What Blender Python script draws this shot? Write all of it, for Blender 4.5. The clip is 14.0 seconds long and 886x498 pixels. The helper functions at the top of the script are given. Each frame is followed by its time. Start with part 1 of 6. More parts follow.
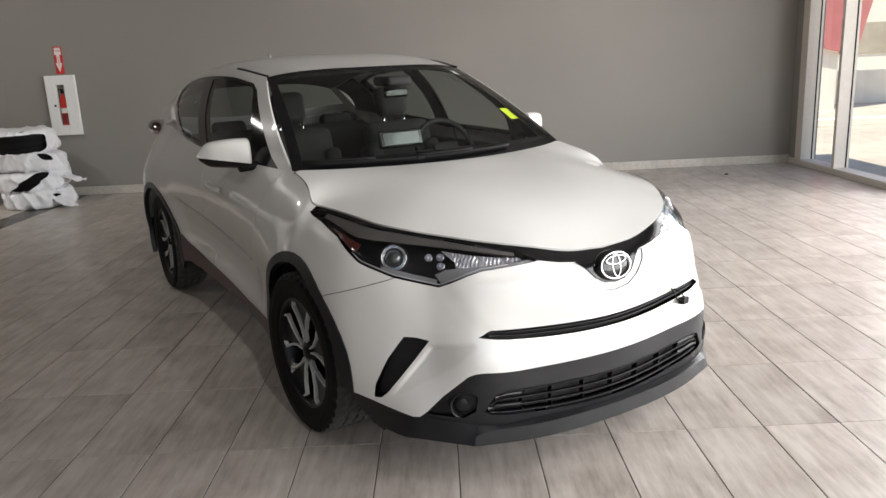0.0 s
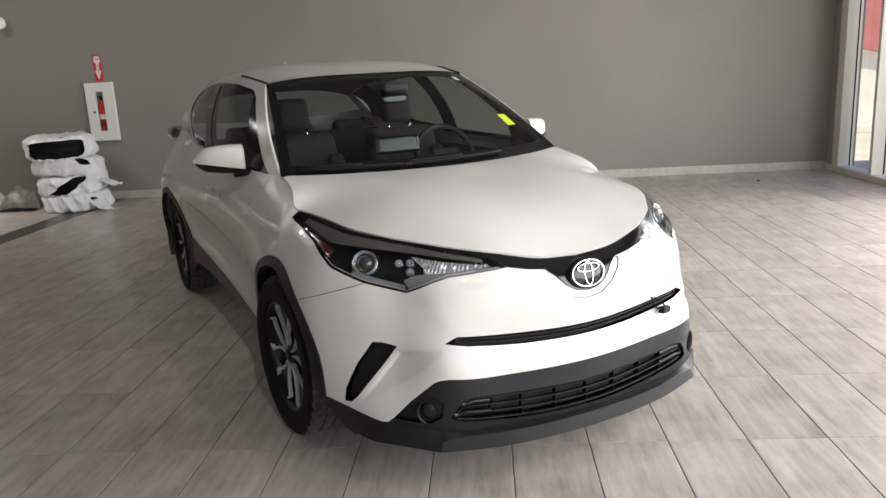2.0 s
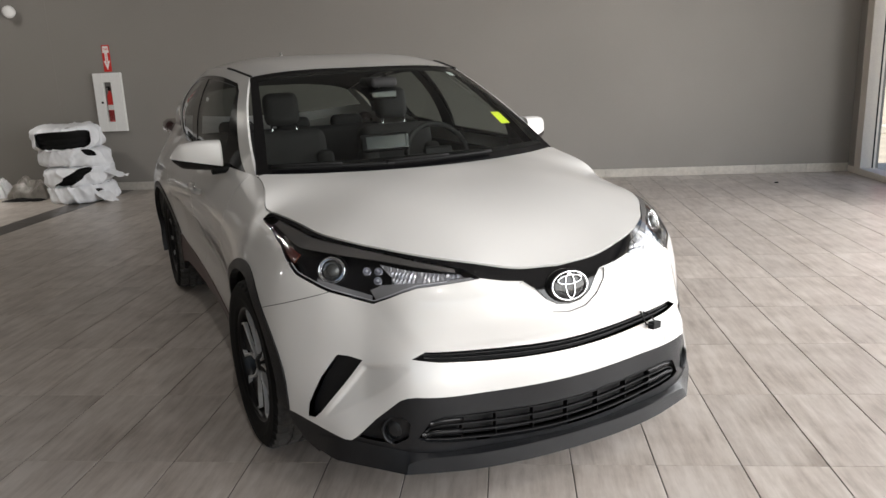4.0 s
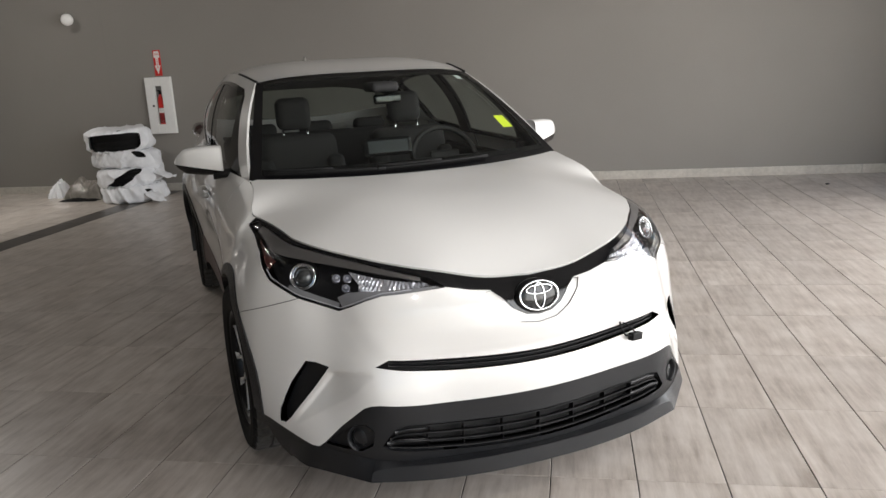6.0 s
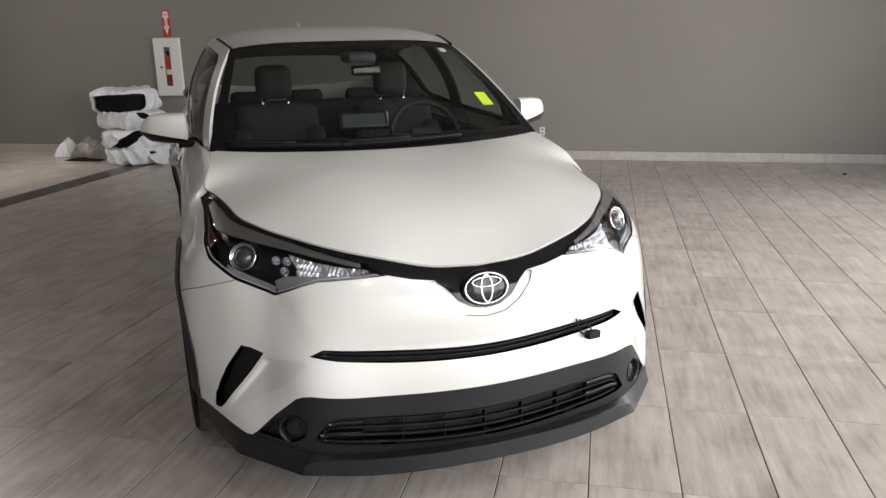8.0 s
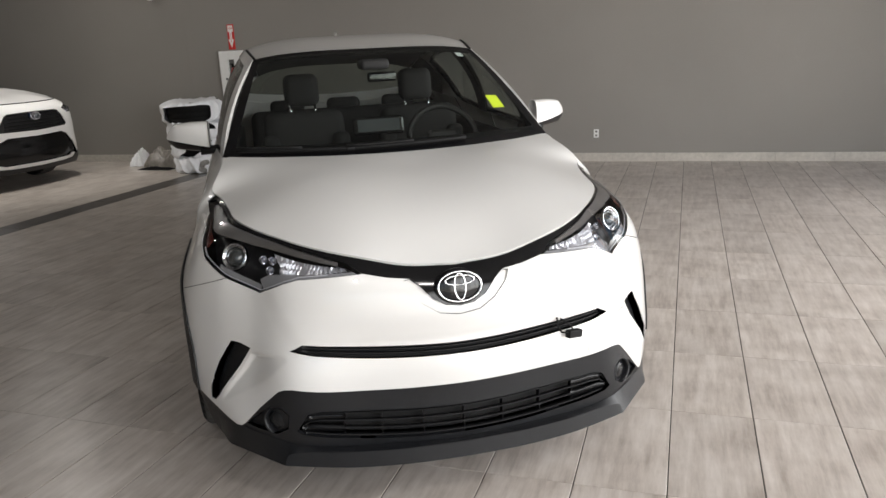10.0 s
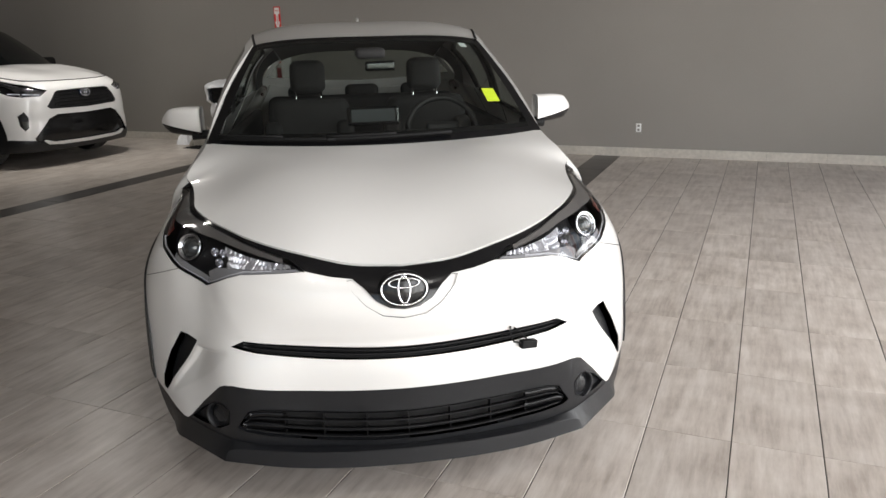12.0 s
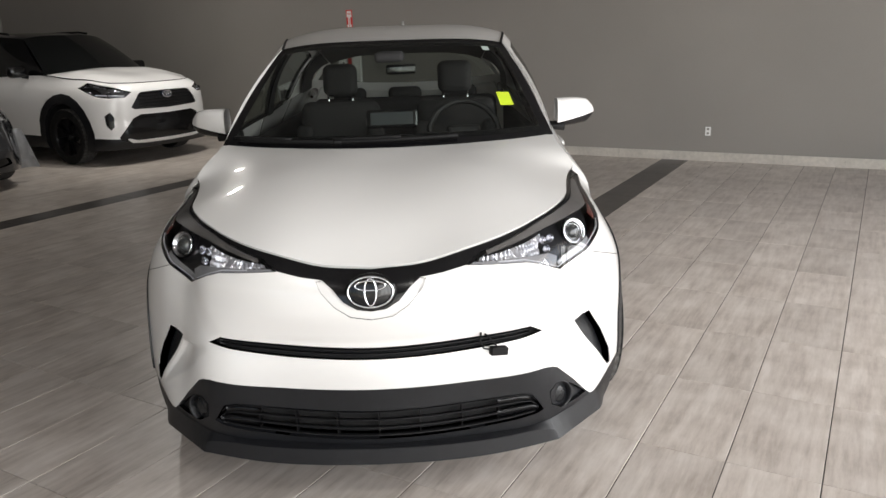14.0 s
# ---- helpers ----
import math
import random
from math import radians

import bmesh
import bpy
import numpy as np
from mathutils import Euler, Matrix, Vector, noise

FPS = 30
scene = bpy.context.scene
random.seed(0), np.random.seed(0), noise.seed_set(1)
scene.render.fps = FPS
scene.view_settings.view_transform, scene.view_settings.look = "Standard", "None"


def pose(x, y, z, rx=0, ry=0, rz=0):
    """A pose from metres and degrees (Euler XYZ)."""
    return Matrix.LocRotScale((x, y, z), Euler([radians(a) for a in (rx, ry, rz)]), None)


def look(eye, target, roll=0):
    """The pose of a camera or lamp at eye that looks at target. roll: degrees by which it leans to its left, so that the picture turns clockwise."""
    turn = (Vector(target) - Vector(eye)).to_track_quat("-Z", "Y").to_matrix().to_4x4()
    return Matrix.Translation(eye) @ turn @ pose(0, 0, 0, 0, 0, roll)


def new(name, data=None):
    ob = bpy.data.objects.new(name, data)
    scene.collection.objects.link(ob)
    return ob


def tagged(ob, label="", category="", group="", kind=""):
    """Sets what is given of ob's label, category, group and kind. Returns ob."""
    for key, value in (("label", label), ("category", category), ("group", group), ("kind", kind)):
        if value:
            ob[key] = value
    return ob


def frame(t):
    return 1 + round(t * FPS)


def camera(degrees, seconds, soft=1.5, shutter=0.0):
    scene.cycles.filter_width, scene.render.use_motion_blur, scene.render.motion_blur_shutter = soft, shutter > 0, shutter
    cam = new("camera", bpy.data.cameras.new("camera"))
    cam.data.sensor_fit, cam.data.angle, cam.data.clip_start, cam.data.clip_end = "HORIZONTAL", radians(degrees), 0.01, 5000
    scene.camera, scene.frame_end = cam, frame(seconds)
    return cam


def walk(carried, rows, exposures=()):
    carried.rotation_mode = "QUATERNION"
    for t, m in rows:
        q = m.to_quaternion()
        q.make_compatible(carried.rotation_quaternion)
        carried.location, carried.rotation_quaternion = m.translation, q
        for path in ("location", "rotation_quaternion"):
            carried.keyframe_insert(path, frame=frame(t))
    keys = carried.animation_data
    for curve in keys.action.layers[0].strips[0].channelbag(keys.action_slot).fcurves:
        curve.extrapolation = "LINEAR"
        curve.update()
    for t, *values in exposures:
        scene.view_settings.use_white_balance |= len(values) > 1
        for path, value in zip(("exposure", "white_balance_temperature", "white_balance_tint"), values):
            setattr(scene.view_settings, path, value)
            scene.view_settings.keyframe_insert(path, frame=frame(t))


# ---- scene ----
cam = camera(60.9, 14.0, soft=1.5)
METRES, EYE, TILT, LEAN, TURN = 2.322, 1.47, 0.0, 0.0, 0.0
ROWS = [
    (0.0, 0.0, 0.0, 0.0, -0.64, -13.89, 2.57),
    (0.5, 0.02, 0.0042, -0.0003, -0.48, -13.85, 2.71),
    (1.0, 0.0522, 0.0069, 0.0008, 0.02, -13.9, 3.03),
    (1.5, 0.0911, 0.0042, -0.0008, 1.41, -13.75, 3.53),
    (2.0, 0.1167, 0.0001, -0.0037, 2.96, -13.33, 2.88),
    (2.5, 0.132, 0.0102, -0.0039, 3.25, -13.38, 2.51),
    (3.0, 0.1435, 0.0364, -0.007, 3.02, -13.47, 2.25),
    (5.5, 0.2788, 0.1099, 0.0005, 8.79, -13.88, 2.82),
    (6.0, 0.3149, 0.1097, 0.0003, 9.5, -13.59, 2.93),
    (6.5, 0.3417, 0.108, -0.0033, 10.65, -13.92, 2.16),
    (7.0, 0.3631, 0.1293, 0.0, 10.66, -14.15, 2.07),
    (7.5, 0.3899, 0.1663, 0.0049, 10.8, -14.61, 1.18),
    (8.0, 0.4058, 0.1916, 0.0025, 11.75, -15.69, 1.0),
    (10.5, 0.5862, 0.2086, -0.0035, 19.16, -15.24, 2.05),
    (11.0, 0.6167, 0.2566, 0.0011, 20.25, -15.8, 0.46),
    (11.5, 0.6375, 0.2834, 0.0007, 20.92, -16.23, 0.66),
    (12.0, 0.6733, 0.2932, 0.0017, 22.66, -15.99, 1.43),
    (12.5, 0.7316, 0.2983, 0.002, 24.77, -15.73, 1.72),
    (13.0, 0.7859, 0.2981, 0.0045, 27.29, -15.47, 2.36),
    (13.5, 0.8087, 0.3174, -0.0002, 28.92, -15.54, 2.39),
    (14.0, 0.8173, 0.3626, 0.0026, 29.65, -15.73, 1.87),
]
walk(cam, [(t, pose(0, 0, EYE, TILT, LEAN, TURN) @ pose(METRES * x, METRES * y, METRES * z, 90 + pitch, roll, yaw)) for t, x, y, z, yaw, pitch, roll in ROWS], [(0.0, 0.39), (2.0, 0.32), (4.0, 0.21), (6.0, 0.12), (10.0, 0.06), (14.0, 0.05)])

# ---------------------------------------------------------------- light
BACK, SIDE, FRONT, WEST, HIGH = 9.82, 4.68, -4.0, -13.0, 3.9
world = bpy.data.worlds.new("sky")
scene.world = world
world.use_nodes = True
wn = world.node_tree.nodes
sky = wn.new("ShaderNodeTexSky")
sky.sky_type, sky.sun_disc = "NISHITA", False
sky.sun_elevation, sky.sun_rotation = radians(68), radians(-143)
wn["Background"].inputs["Strength"].default_value = 0.14
world.node_tree.links.new(sky.outputs[0], wn["Background"].inputs["Color"])
scene.view_settings.exposure = 0.0


def window_light(name, place, turn, size, watts, colour=(1.0, 0.96, 0.945)):
    data = bpy.data.lights.new(name, "AREA")
    data.shape, data.size, data.size_y = "RECTANGLE", size[0], size[1]
    data.energy, data.color = watts, colour
    ob = new(name, data)
    ob.matrix_world = pose(*place, *turn)
    return ob


sun_data = bpy.data.lights.new("sun", "SUN")
sun_data.energy, sun_data.angle, sun_data.color = 5.0, radians(0.6), (1.0, 0.93, 0.82)
sun = new("sun", sun_data)
sun.matrix_world = look((-9, -12, 38), (0, 0, 0))

# added spots, not seen, that brighten the SUV and the crossover from above
for eye, aim, watts, wide, soft in (
        ((-5.6, 7.9, HIGH - 0.06), (-6.7, 7.9, 0.6), 240, 76, 0.1),
        ((2.3, 0.6, HIGH - 0.1), (0.5, 3.6, 0.8), 95, 52, 0.05), ((0.7, -0.2, HIGH - 0.1), (-0.3, 4.4, 1.2), 175, 52, 0.05)):
    data = bpy.data.lights.new("fill_spot", "SPOT")
    data.energy, data.spot_size, data.spot_blend, data.shadow_soft_size, data.color = watts, radians(wide), 0.9, soft, (1.0, 0.96, 0.92)
    new("fill_spot", data).matrix_world = look(eye, aim)
# ceiling lamps that fill the west half, and daylight entering by the glazed walls
for lx, ly, watts in ((-9.5, 4.6, 14), (-6.2, 7.2, 32), (-5.2, 3.2, 13)):
    window_light("ceiling_downlight", (lx, ly, HIGH - 0.04), (0, 0, 0), (0.2, 0.2), watts, (1.0, 0.95, 0.89))
window_light("daylight_side", (4.98, 1.7, 1.75), (0, 90, 0), (3.1, 11.2), 790, (1.0, 0.972, 0.968))
window_light("daylight_front", (3.0, -4.25, 1.75), (90, 0, 0), (3.2, 3.1), 20, (1.0, 0.972, 0.968))

# ---------------------------------------------------------------- materials


def material(name, colour=(0.5, 0.5, 0.5), rough=0.5, metal=0.0, coat=0.0, grain=0.0, grain_scale=40.0, bump=0.0,
             bump_scale=200.0, stain=0.0, stain_scale=2.0, spec=0.5, rough_var=0.0):
    """A Principled surface with two scales of colour variation and a fine relief."""
    m = bpy.data.materials.new(name)
    m.use_nodes = True
    nt = m.node_tree
    bsdf = nt.nodes["Principled BSDF"]
    bsdf.inputs["Roughness"].default_value = rough
    bsdf.inputs["Metallic"].default_value = metal
    bsdf.inputs["Coat Weight"].default_value = coat
    bsdf.inputs["Coat Roughness"].default_value = 0.03
    bsdf.inputs["Specular IOR Level"].default_value = spec
    bsdf.inputs["Base Color"].default_value = (*colour, 1)
    coords = nt.nodes.new("ShaderNodeTexCoord")
    socket = None
    for amount, scale in ((grain, grain_scale), (stain, stain_scale)):
        if not amount:
            continue
        n = nt.nodes.new("ShaderNodeTexNoise")
        n.inputs["Scale"].default_value, n.inputs["Detail"].default_value = scale, 5
        nt.links.new(coords.outputs["Object"], n.inputs["Vector"])
        ramp = nt.nodes.new("ShaderNodeMapRange")
        ramp.inputs[1].default_value, ramp.inputs[2].default_value = 0.3, 0.7
        ramp.inputs[3].default_value, ramp.inputs[4].default_value = 1 - amount, 1 + amount
        nt.links.new(n.outputs[0], ramp.inputs[0])
        mul = nt.nodes.new("ShaderNodeVectorMath")
        mul.operation = "SCALE"
        if socket is None:
            mul.inputs[0].default_value = colour
        else:
            nt.links.new(socket, mul.inputs[0])
        nt.links.new(ramp.outputs[0], mul.inputs["Scale"])
        socket = mul.outputs[0]
        if rough_var and scale == stain_scale:
            rr = nt.nodes.new("ShaderNodeMapRange")
            rr.inputs[1].default_value, rr.inputs[2].default_value = 0.3, 0.7
            rr.inputs[3].default_value, rr.inputs[4].default_value = rough - rough_var, rough + rough_var
            nt.links.new(n.outputs[0], rr.inputs[0])
            nt.links.new(rr.outputs[0], bsdf.inputs["Roughness"])
    if socket is not None:
        nt.links.new(socket, bsdf.inputs["Base Color"])
    if bump:
        n = nt.nodes.new("ShaderNodeTexNoise")
        n.inputs["Scale"].default_value, n.inputs["Detail"].default_value = bump_scale, 3
        nt.links.new(coords.outputs["Object"], n.inputs["Vector"])
        b = nt.nodes.new("ShaderNodeBump")
        b.inputs["Strength"].default_value, b.inputs["Distance"].default_value = bump, 0.002
        nt.links.new(n.outputs[0], b.inputs["Height"])
        nt.links.new(b.outputs[0], bsdf.inputs["Normal"])
    return m


def glass(name, colour=(1, 1, 1), rough=0.0, ior=1.45):
    """Thin clear sheet: transparent, with a Fresnel gloss."""
    m = bpy.data.materials.new(name)
    m.use_nodes = True
    nt = m.node_tree
    nt.nodes.remove(nt.nodes["Principled BSDF"])
    clear, gloss, mix = nt.nodes.new("ShaderNodeBsdfTransparent"), nt.nodes.new("ShaderNodeBsdfGlossy"), nt.nodes.new("ShaderNodeMixShader")
    facing_in = nt.nodes.new("ShaderNodeLayerWeight")
    facing_in.inputs["Blend"].default_value = 0.5
    power = nt.nodes.new("ShaderNodeMath")
    power.operation = "POWER"
    power.inputs[1].default_value = 5.0
    nt.links.new(facing_in.outputs["Facing"], power.inputs[0])
    fres = nt.nodes.new("ShaderNodeMath")
    fres.operation = "MULTIPLY_ADD"
    fres.inputs[1].default_value, fres.inputs[2].default_value = 0.9, ((ior - 1) / (ior + 1)) ** 2 * 1.15
    nt.links.new(power.outputs[0], fres.inputs[0])
    clear.inputs["Color"].default_value = (*colour, 1)
    gloss.inputs["Roughness"].default_value = rough
    nt.links.new(fres.outputs[0], mix.inputs[0])
    nt.links.new(clear.outputs[0], mix.inputs[1])
    nt.links.new(gloss.outputs[0], mix.inputs[2])
    nt.links.new(mix.outputs[0], nt.nodes["Material Output"].inputs["Surface"])
    return m


def tile_material(name, colours):
    """Wood-look porcelain: streaks along the plank, washed-out patches, a tone of its own for each tile."""
    m = bpy.data.materials.new(name)
    m.use_nodes = True
    nt = m.node_tree
    bsdf = nt.nodes["Principled BSDF"]
    info = nt.nodes.new("ShaderNodeObjectInfo")
    island = nt.nodes.new("ShaderNodeNewGeometry")
    coords = nt.nodes.new("ShaderNodeTexCoord")
    add = nt.nodes.new("ShaderNodeMath")
    add.operation = "ADD"
    nt.links.new(info.outputs["Random"], add.inputs[0])
    nt.links.new(island.outputs["Random Per Island"], add.inputs[1])
    shift = nt.nodes.new("ShaderNodeVectorMath")
    shift.operation = "MULTIPLY_ADD"
    comb = nt.nodes.new("ShaderNodeCombineXYZ")
    for i in range(3):
        nt.links.new(add.outputs[0], comb.inputs[i])
    nt.links.new(comb.outputs[0], shift.inputs[0])
    shift.inputs[1].default_value = (37.0, 53.0, 11.0)
    nt.links.new(coords.outputs["Object"], shift.inputs[2])
    streak = nt.nodes.new("ShaderNodeMapping")
    streak.inputs["Scale"].default_value = (26.0, 3.2, 1.0)
    nt.links.new(shift.outputs[0], streak.inputs["Vector"])
    n1 = nt.nodes.new("ShaderNodeTexNoise")
    n1.inputs["Scale"].default_value, n1.inputs["Detail"].default_value, n1.inputs["Roughness"].default_value = 1.0, 8, 0.65
    nt.links.new(streak.outputs[0], n1.inputs["Vector"])
    n2 = nt.nodes.new("ShaderNodeTexNoise")
    n2.inputs["Scale"].default_value, n2.inputs["Detail"].default_value = 5.0, 6
    nt.links.new(shift.outputs[0], n2.inputs["Vector"])
    blend = nt.nodes.new("ShaderNodeMath")
    blend.operation = "MULTIPLY_ADD"
    blend.inputs[1].default_value = 0.6
    nt.links.new(n1.outputs[0], blend.inputs[0])
    half = nt.nodes.new("ShaderNodeMath")
    half.operation = "MULTIPLY"
    half.inputs[1].default_value = 0.4
    nt.links.new(n2.outputs[0], half.inputs[0])
    nt.links.new(half.outputs[0], blend.inputs[2])
    ramp = nt.nodes.new("ShaderNodeValToRGB")
    e = ramp.color_ramp.elements
    e[0].position, e[0].color = 0.355, (*colours[0], 1)
    e[1].position, e[1].color = 0.615, (*colours[2], 1)
    mid = ramp.color_ramp.elements.new(0.48)
    mid.color = (*colours[1], 1)
    nt.links.new(blend.outputs[0], ramp.inputs[0])
    tone = nt.nodes.new("ShaderNodeMapRange")
    tone.inputs[1].default_value, tone.inputs[2].default_value = 0.0, 2.0
    tone.inputs[3].default_value, tone.inputs[4].default_value = 0.84, 1.14
    nt.links.new(add.outputs[0], tone.inputs[0])
    mul = nt.nodes.new("ShaderNodeVectorMath")
    mul.operation = "SCALE"
    nt.links.new(ramp.outputs[0], mul.inputs[0])
    nt.links.new(tone.outputs[0], mul.inputs["Scale"])
    nt.links.new(mul.outputs[0], bsdf.inputs["Base Color"])
    rr = nt.nodes.new("ShaderNodeMapRange")
    rr.inputs[3].default_value, rr.inputs[4].default_value = 0.27, 0.37
    nt.links.new(n1.outputs[0], rr.inputs[0])
    nt.links.new(rr.outputs[0], bsdf.inputs["Roughness"])
    b = nt.nodes.new("ShaderNodeBump")
    b.inputs["Strength"].default_value, b.inputs["Distance"].default_value = 0.15, 0.001
    nt.links.new(n1.outputs[0], b.inputs["Height"])
    nt.links.new(b.outputs[0], bsdf.inputs["Normal"])
    return m


M = {
    "white_paint": material("pearl_white_paint", (0.665, 0.658, 0.636), 0.30, coat=0.9, grain=0.012, grain_scale=900),
    "black_gloss": material("gloss_black_trim", (0.004, 0.004, 0.0045), 0.12),
    "plastic": material("grained_black_plastic", (0.007, 0.0075, 0.0088), 0.38, grain=0.12, grain_scale=60, bump=0.3, bump_scale=900, spec=0.42),
    "void": material("dark_cavity", (0.006, 0.006, 0.006), 0.8),
    "mesh_black": material("black_grille", (0.012, 0.012, 0.013), 0.38),
    "rubber": material("tyre_rubber", (0.006, 0.006, 0.006), 0.7, spec=0.18, grain=0.2, grain_scale=30, bump=0.25, bump_scale=300),
    # tread paler than the rubber: light from the front put into its colour
    "tread": material("lit_tread", (0.065, 0.062, 0.058), 0.8, spec=0.2, grain=0.3, grain_scale=40, bump=0.3, bump_scale=300),
    "chrome": material("chrome", (0.8, 0.8, 0.82), 0.1, metal=1.0),
    "machined": material("machined_alloy", (0.72, 0.72, 0.71), 0.42, metal=0.35, grain=0.06, grain_scale=120),
    "black_alloy": material("black_alloy", (0.005, 0.005, 0.0055), 0.3, spec=0.25),
    "steel": material("brake_steel", (0.28, 0.27, 0.26), 0.42, metal=1.0, grain=0.2, grain_scale=50),
    "windscreen": glass("windscreen_glass", (0.74, 0.79, 0.75), 0.0, 1.5),
    "side_glass": glass("side_glass", (0.54, 0.57, 0.55), 0.0, 1.5),
    "privacy": glass("privacy_glass", (0.40, 0.425, 0.41), 0.0, 1.5),
    "lens": glass("clear_lens", (0.93, 0.94, 0.95), 0.0, 1.5),
    "pane": glass("window_glass", (0.93, 0.95, 0.94), 0.0, 1.45),
    "fabric": material("dark_seat_fabric", (0.008, 0.0078, 0.0076), 0.85, grain=0.2, grain_scale=150, bump=0.5, bump_scale=600),
    "dash": material("dashboard_vinyl", (0.008, 0.008, 0.008), 0.65, grain=0.15, grain_scale=120, bump=0.3, bump_scale=700),
    "screen": material("screen_glass", (0.03, 0.035, 0.037), 0.12, coat=0.5),
    "headlining": material("grey_headlining", (0.45, 0.44, 0.42), 0.9, grain=0.06, grain_scale=200),
    "headlining_dark": material("charcoal_headlining", (0.03, 0.029, 0.027), 0.9, grain=0.08, grain_scale=200),
    "wall": material("grey_wall_paint", (0.252, 0.236, 0.216), 0.62, grain=0.02, grain_scale=120, bump=0.25, bump_scale=260, stain=0.05, stain_scale=0.7),
    "pilaster": material("taupe_painted_upstand", (0.36, 0.335, 0.30), 0.55, grain=0.03, grain_scale=60),
    "skirting": material("stone_skirting", (0.5, 0.47, 0.42), 0.4, grain=0.1, grain_scale=25, stain=0.1, stain_scale=3),
    "ceiling": material("ceiling_board", (0.12, 0.116, 0.112), 0.85, grain=0.04, grain_scale=20),
    "alu": material("anodised_aluminium", (0.86, 0.80, 0.72), 0.45, metal=0.05, grain=0.04, grain_scale=60),
    "gasket": material("rubber_gasket", (0.009, 0.009, 0.009), 0.6, spec=0.15),
    "grout": material("dark_grout", (0.05, 0.045, 0.04), 0.85, grain=0.2, grain_scale=90),
    "tile": tile_material("wood_look_porcelain", ((0.33, 0.287, 0.248), (0.465, 0.416, 0.368), (0.58, 0.532, 0.482))),
    "tile_dark": tile_material("charcoal_porcelain", ((0.035, 0.031, 0.028), (0.055, 0.05, 0.045), (0.09, 0.08, 0.072))),
    "cabinet": material("white_enamel", (0.8, 0.8, 0.78), 0.35, grain=0.02, grain_scale=30),
    "red": material("signal_red", (0.62, 0.03, 0.025), 0.35, grain=0.05, grain_scale=60),
    "deep_red": material("deep_red_enamel", (0.25, 0.02, 0.02), 0.35),
    "sign_white": material("sign_white", (0.82, 0.8, 0.78), 0.5),
    "bag": material("white_polythene", (0.86, 0.87, 0.89), 0.33, grain=0.05, grain_scale=12, bump=0.35, bump_scale=22),
    "clear_bag": material("crumpled_clear_film", (0.24, 0.22, 0.195), 0.3, grain=0.25, grain_scale=18, bump=0.8, bump_scale=50),
    "yellow": material("yellow_paper", (0.72, 0.86, 0.04), 0.6),
    "paper": material("pale_label", (0.62, 0.68, 0.66), 0.5),
    "amber": material("amber_plastic", (0.075, 0.014, 0.01), 0.15, coat=0.6),
    "reflector": material("lamp_reflector", (0.5, 0.5, 0.53), 0.2, metal=1.0, grain=0.15, grain_scale=90),
    "lamp_black": material("lamp_bezel", (0.008, 0.008, 0.009), 0.3, spec=0.3),
    "grey_bezel": material("grey_lamp_bezel", (0.075, 0.07, 0.066), 0.35, coat=0.2),
    "maroon": material("dark_sill_plastic", (0.042, 0.010, 0.011), 0.32, spec=0.45),
    "asphalt": material("pavement_concrete", (0.52, 0.46, 0.375), 0.9, grain=0.12, grain_scale=4, stain=0.12, stain_scale=0.4),
    "band_tan": material("tan_shopfront", (0.42, 0.37, 0.29), 0.5, grain=0.1, grain_scale=2),
    "outside_red": material("red_cladding", (0.5, 0.17, 0.165), 0.6, grain=0.08, grain_scale=3),
    "outside_wall": material("pale_render", (0.8, 0.75, 0.66), 0.8, grain=0.05, grain_scale=3),
}

# ---------------------------------------------------------------- building helpers


def part(name, bm, mat, parent=None, label="", smooth=True):
    """Link a bmesh as one mesh object under a thing."""
    me = bpy.data.meshes.new(name)
    bm.to_mesh(me)
    bm.free()
    return finish(name, me, mat, parent, label, smooth)


def finish(name, me, mat, parent=None, label="", smooth=True):
    for m in mat if isinstance(mat, (list, tuple)) else (mat,):
        me.materials.append(M[m])
    me.polygons.foreach_set("use_smooth", [smooth] * len(me.polygons))
    ob = new(name, me)
    if parent is not None:
        ob.parent = parent
    if label:
        tagged(ob, label)
    return ob


def surface(name, verts, faces, mat, parent=None, label="", smooth=True):
    me = bpy.data.meshes.new(name)
    used = sorted({i for f in faces for i in f})
    place = {i: k for k, i in enumerate(used)}
    verts = [tuple(map(float, verts[i])) for i in used]
    me.from_pydata([v[:3] for v in verts], [], [tuple(place[int(i)] for i in f) for f in faces])
    ob = finish(name, me, mat, parent, label, smooth)
    if verts and len(verts[0]) == 6:
        me.normals_split_custom_set_from_vertices([v[3:] for v in verts])
    return ob


def creased(ob, degrees):
    """Weld a mesh and keep its folds crisp."""
    bm = bmesh.new()
    bm.from_mesh(ob.data)
    bmesh.ops.remove_doubles(bm, verts=bm.verts[:], dist=1e-5)
    for e in bm.edges:
        e.smooth = not (len(e.link_faces) == 2 and e.calc_face_angle() > radians(degrees))
    bm.to_mesh(ob.data)
    bm.free()
    return ob


def thing(name, m, label, category, group="", kind=""):
    ob = new(name)
    ob.empty_display_size = 0.1
    ob.matrix_world = m
    return tagged(ob, label, category, group, kind)


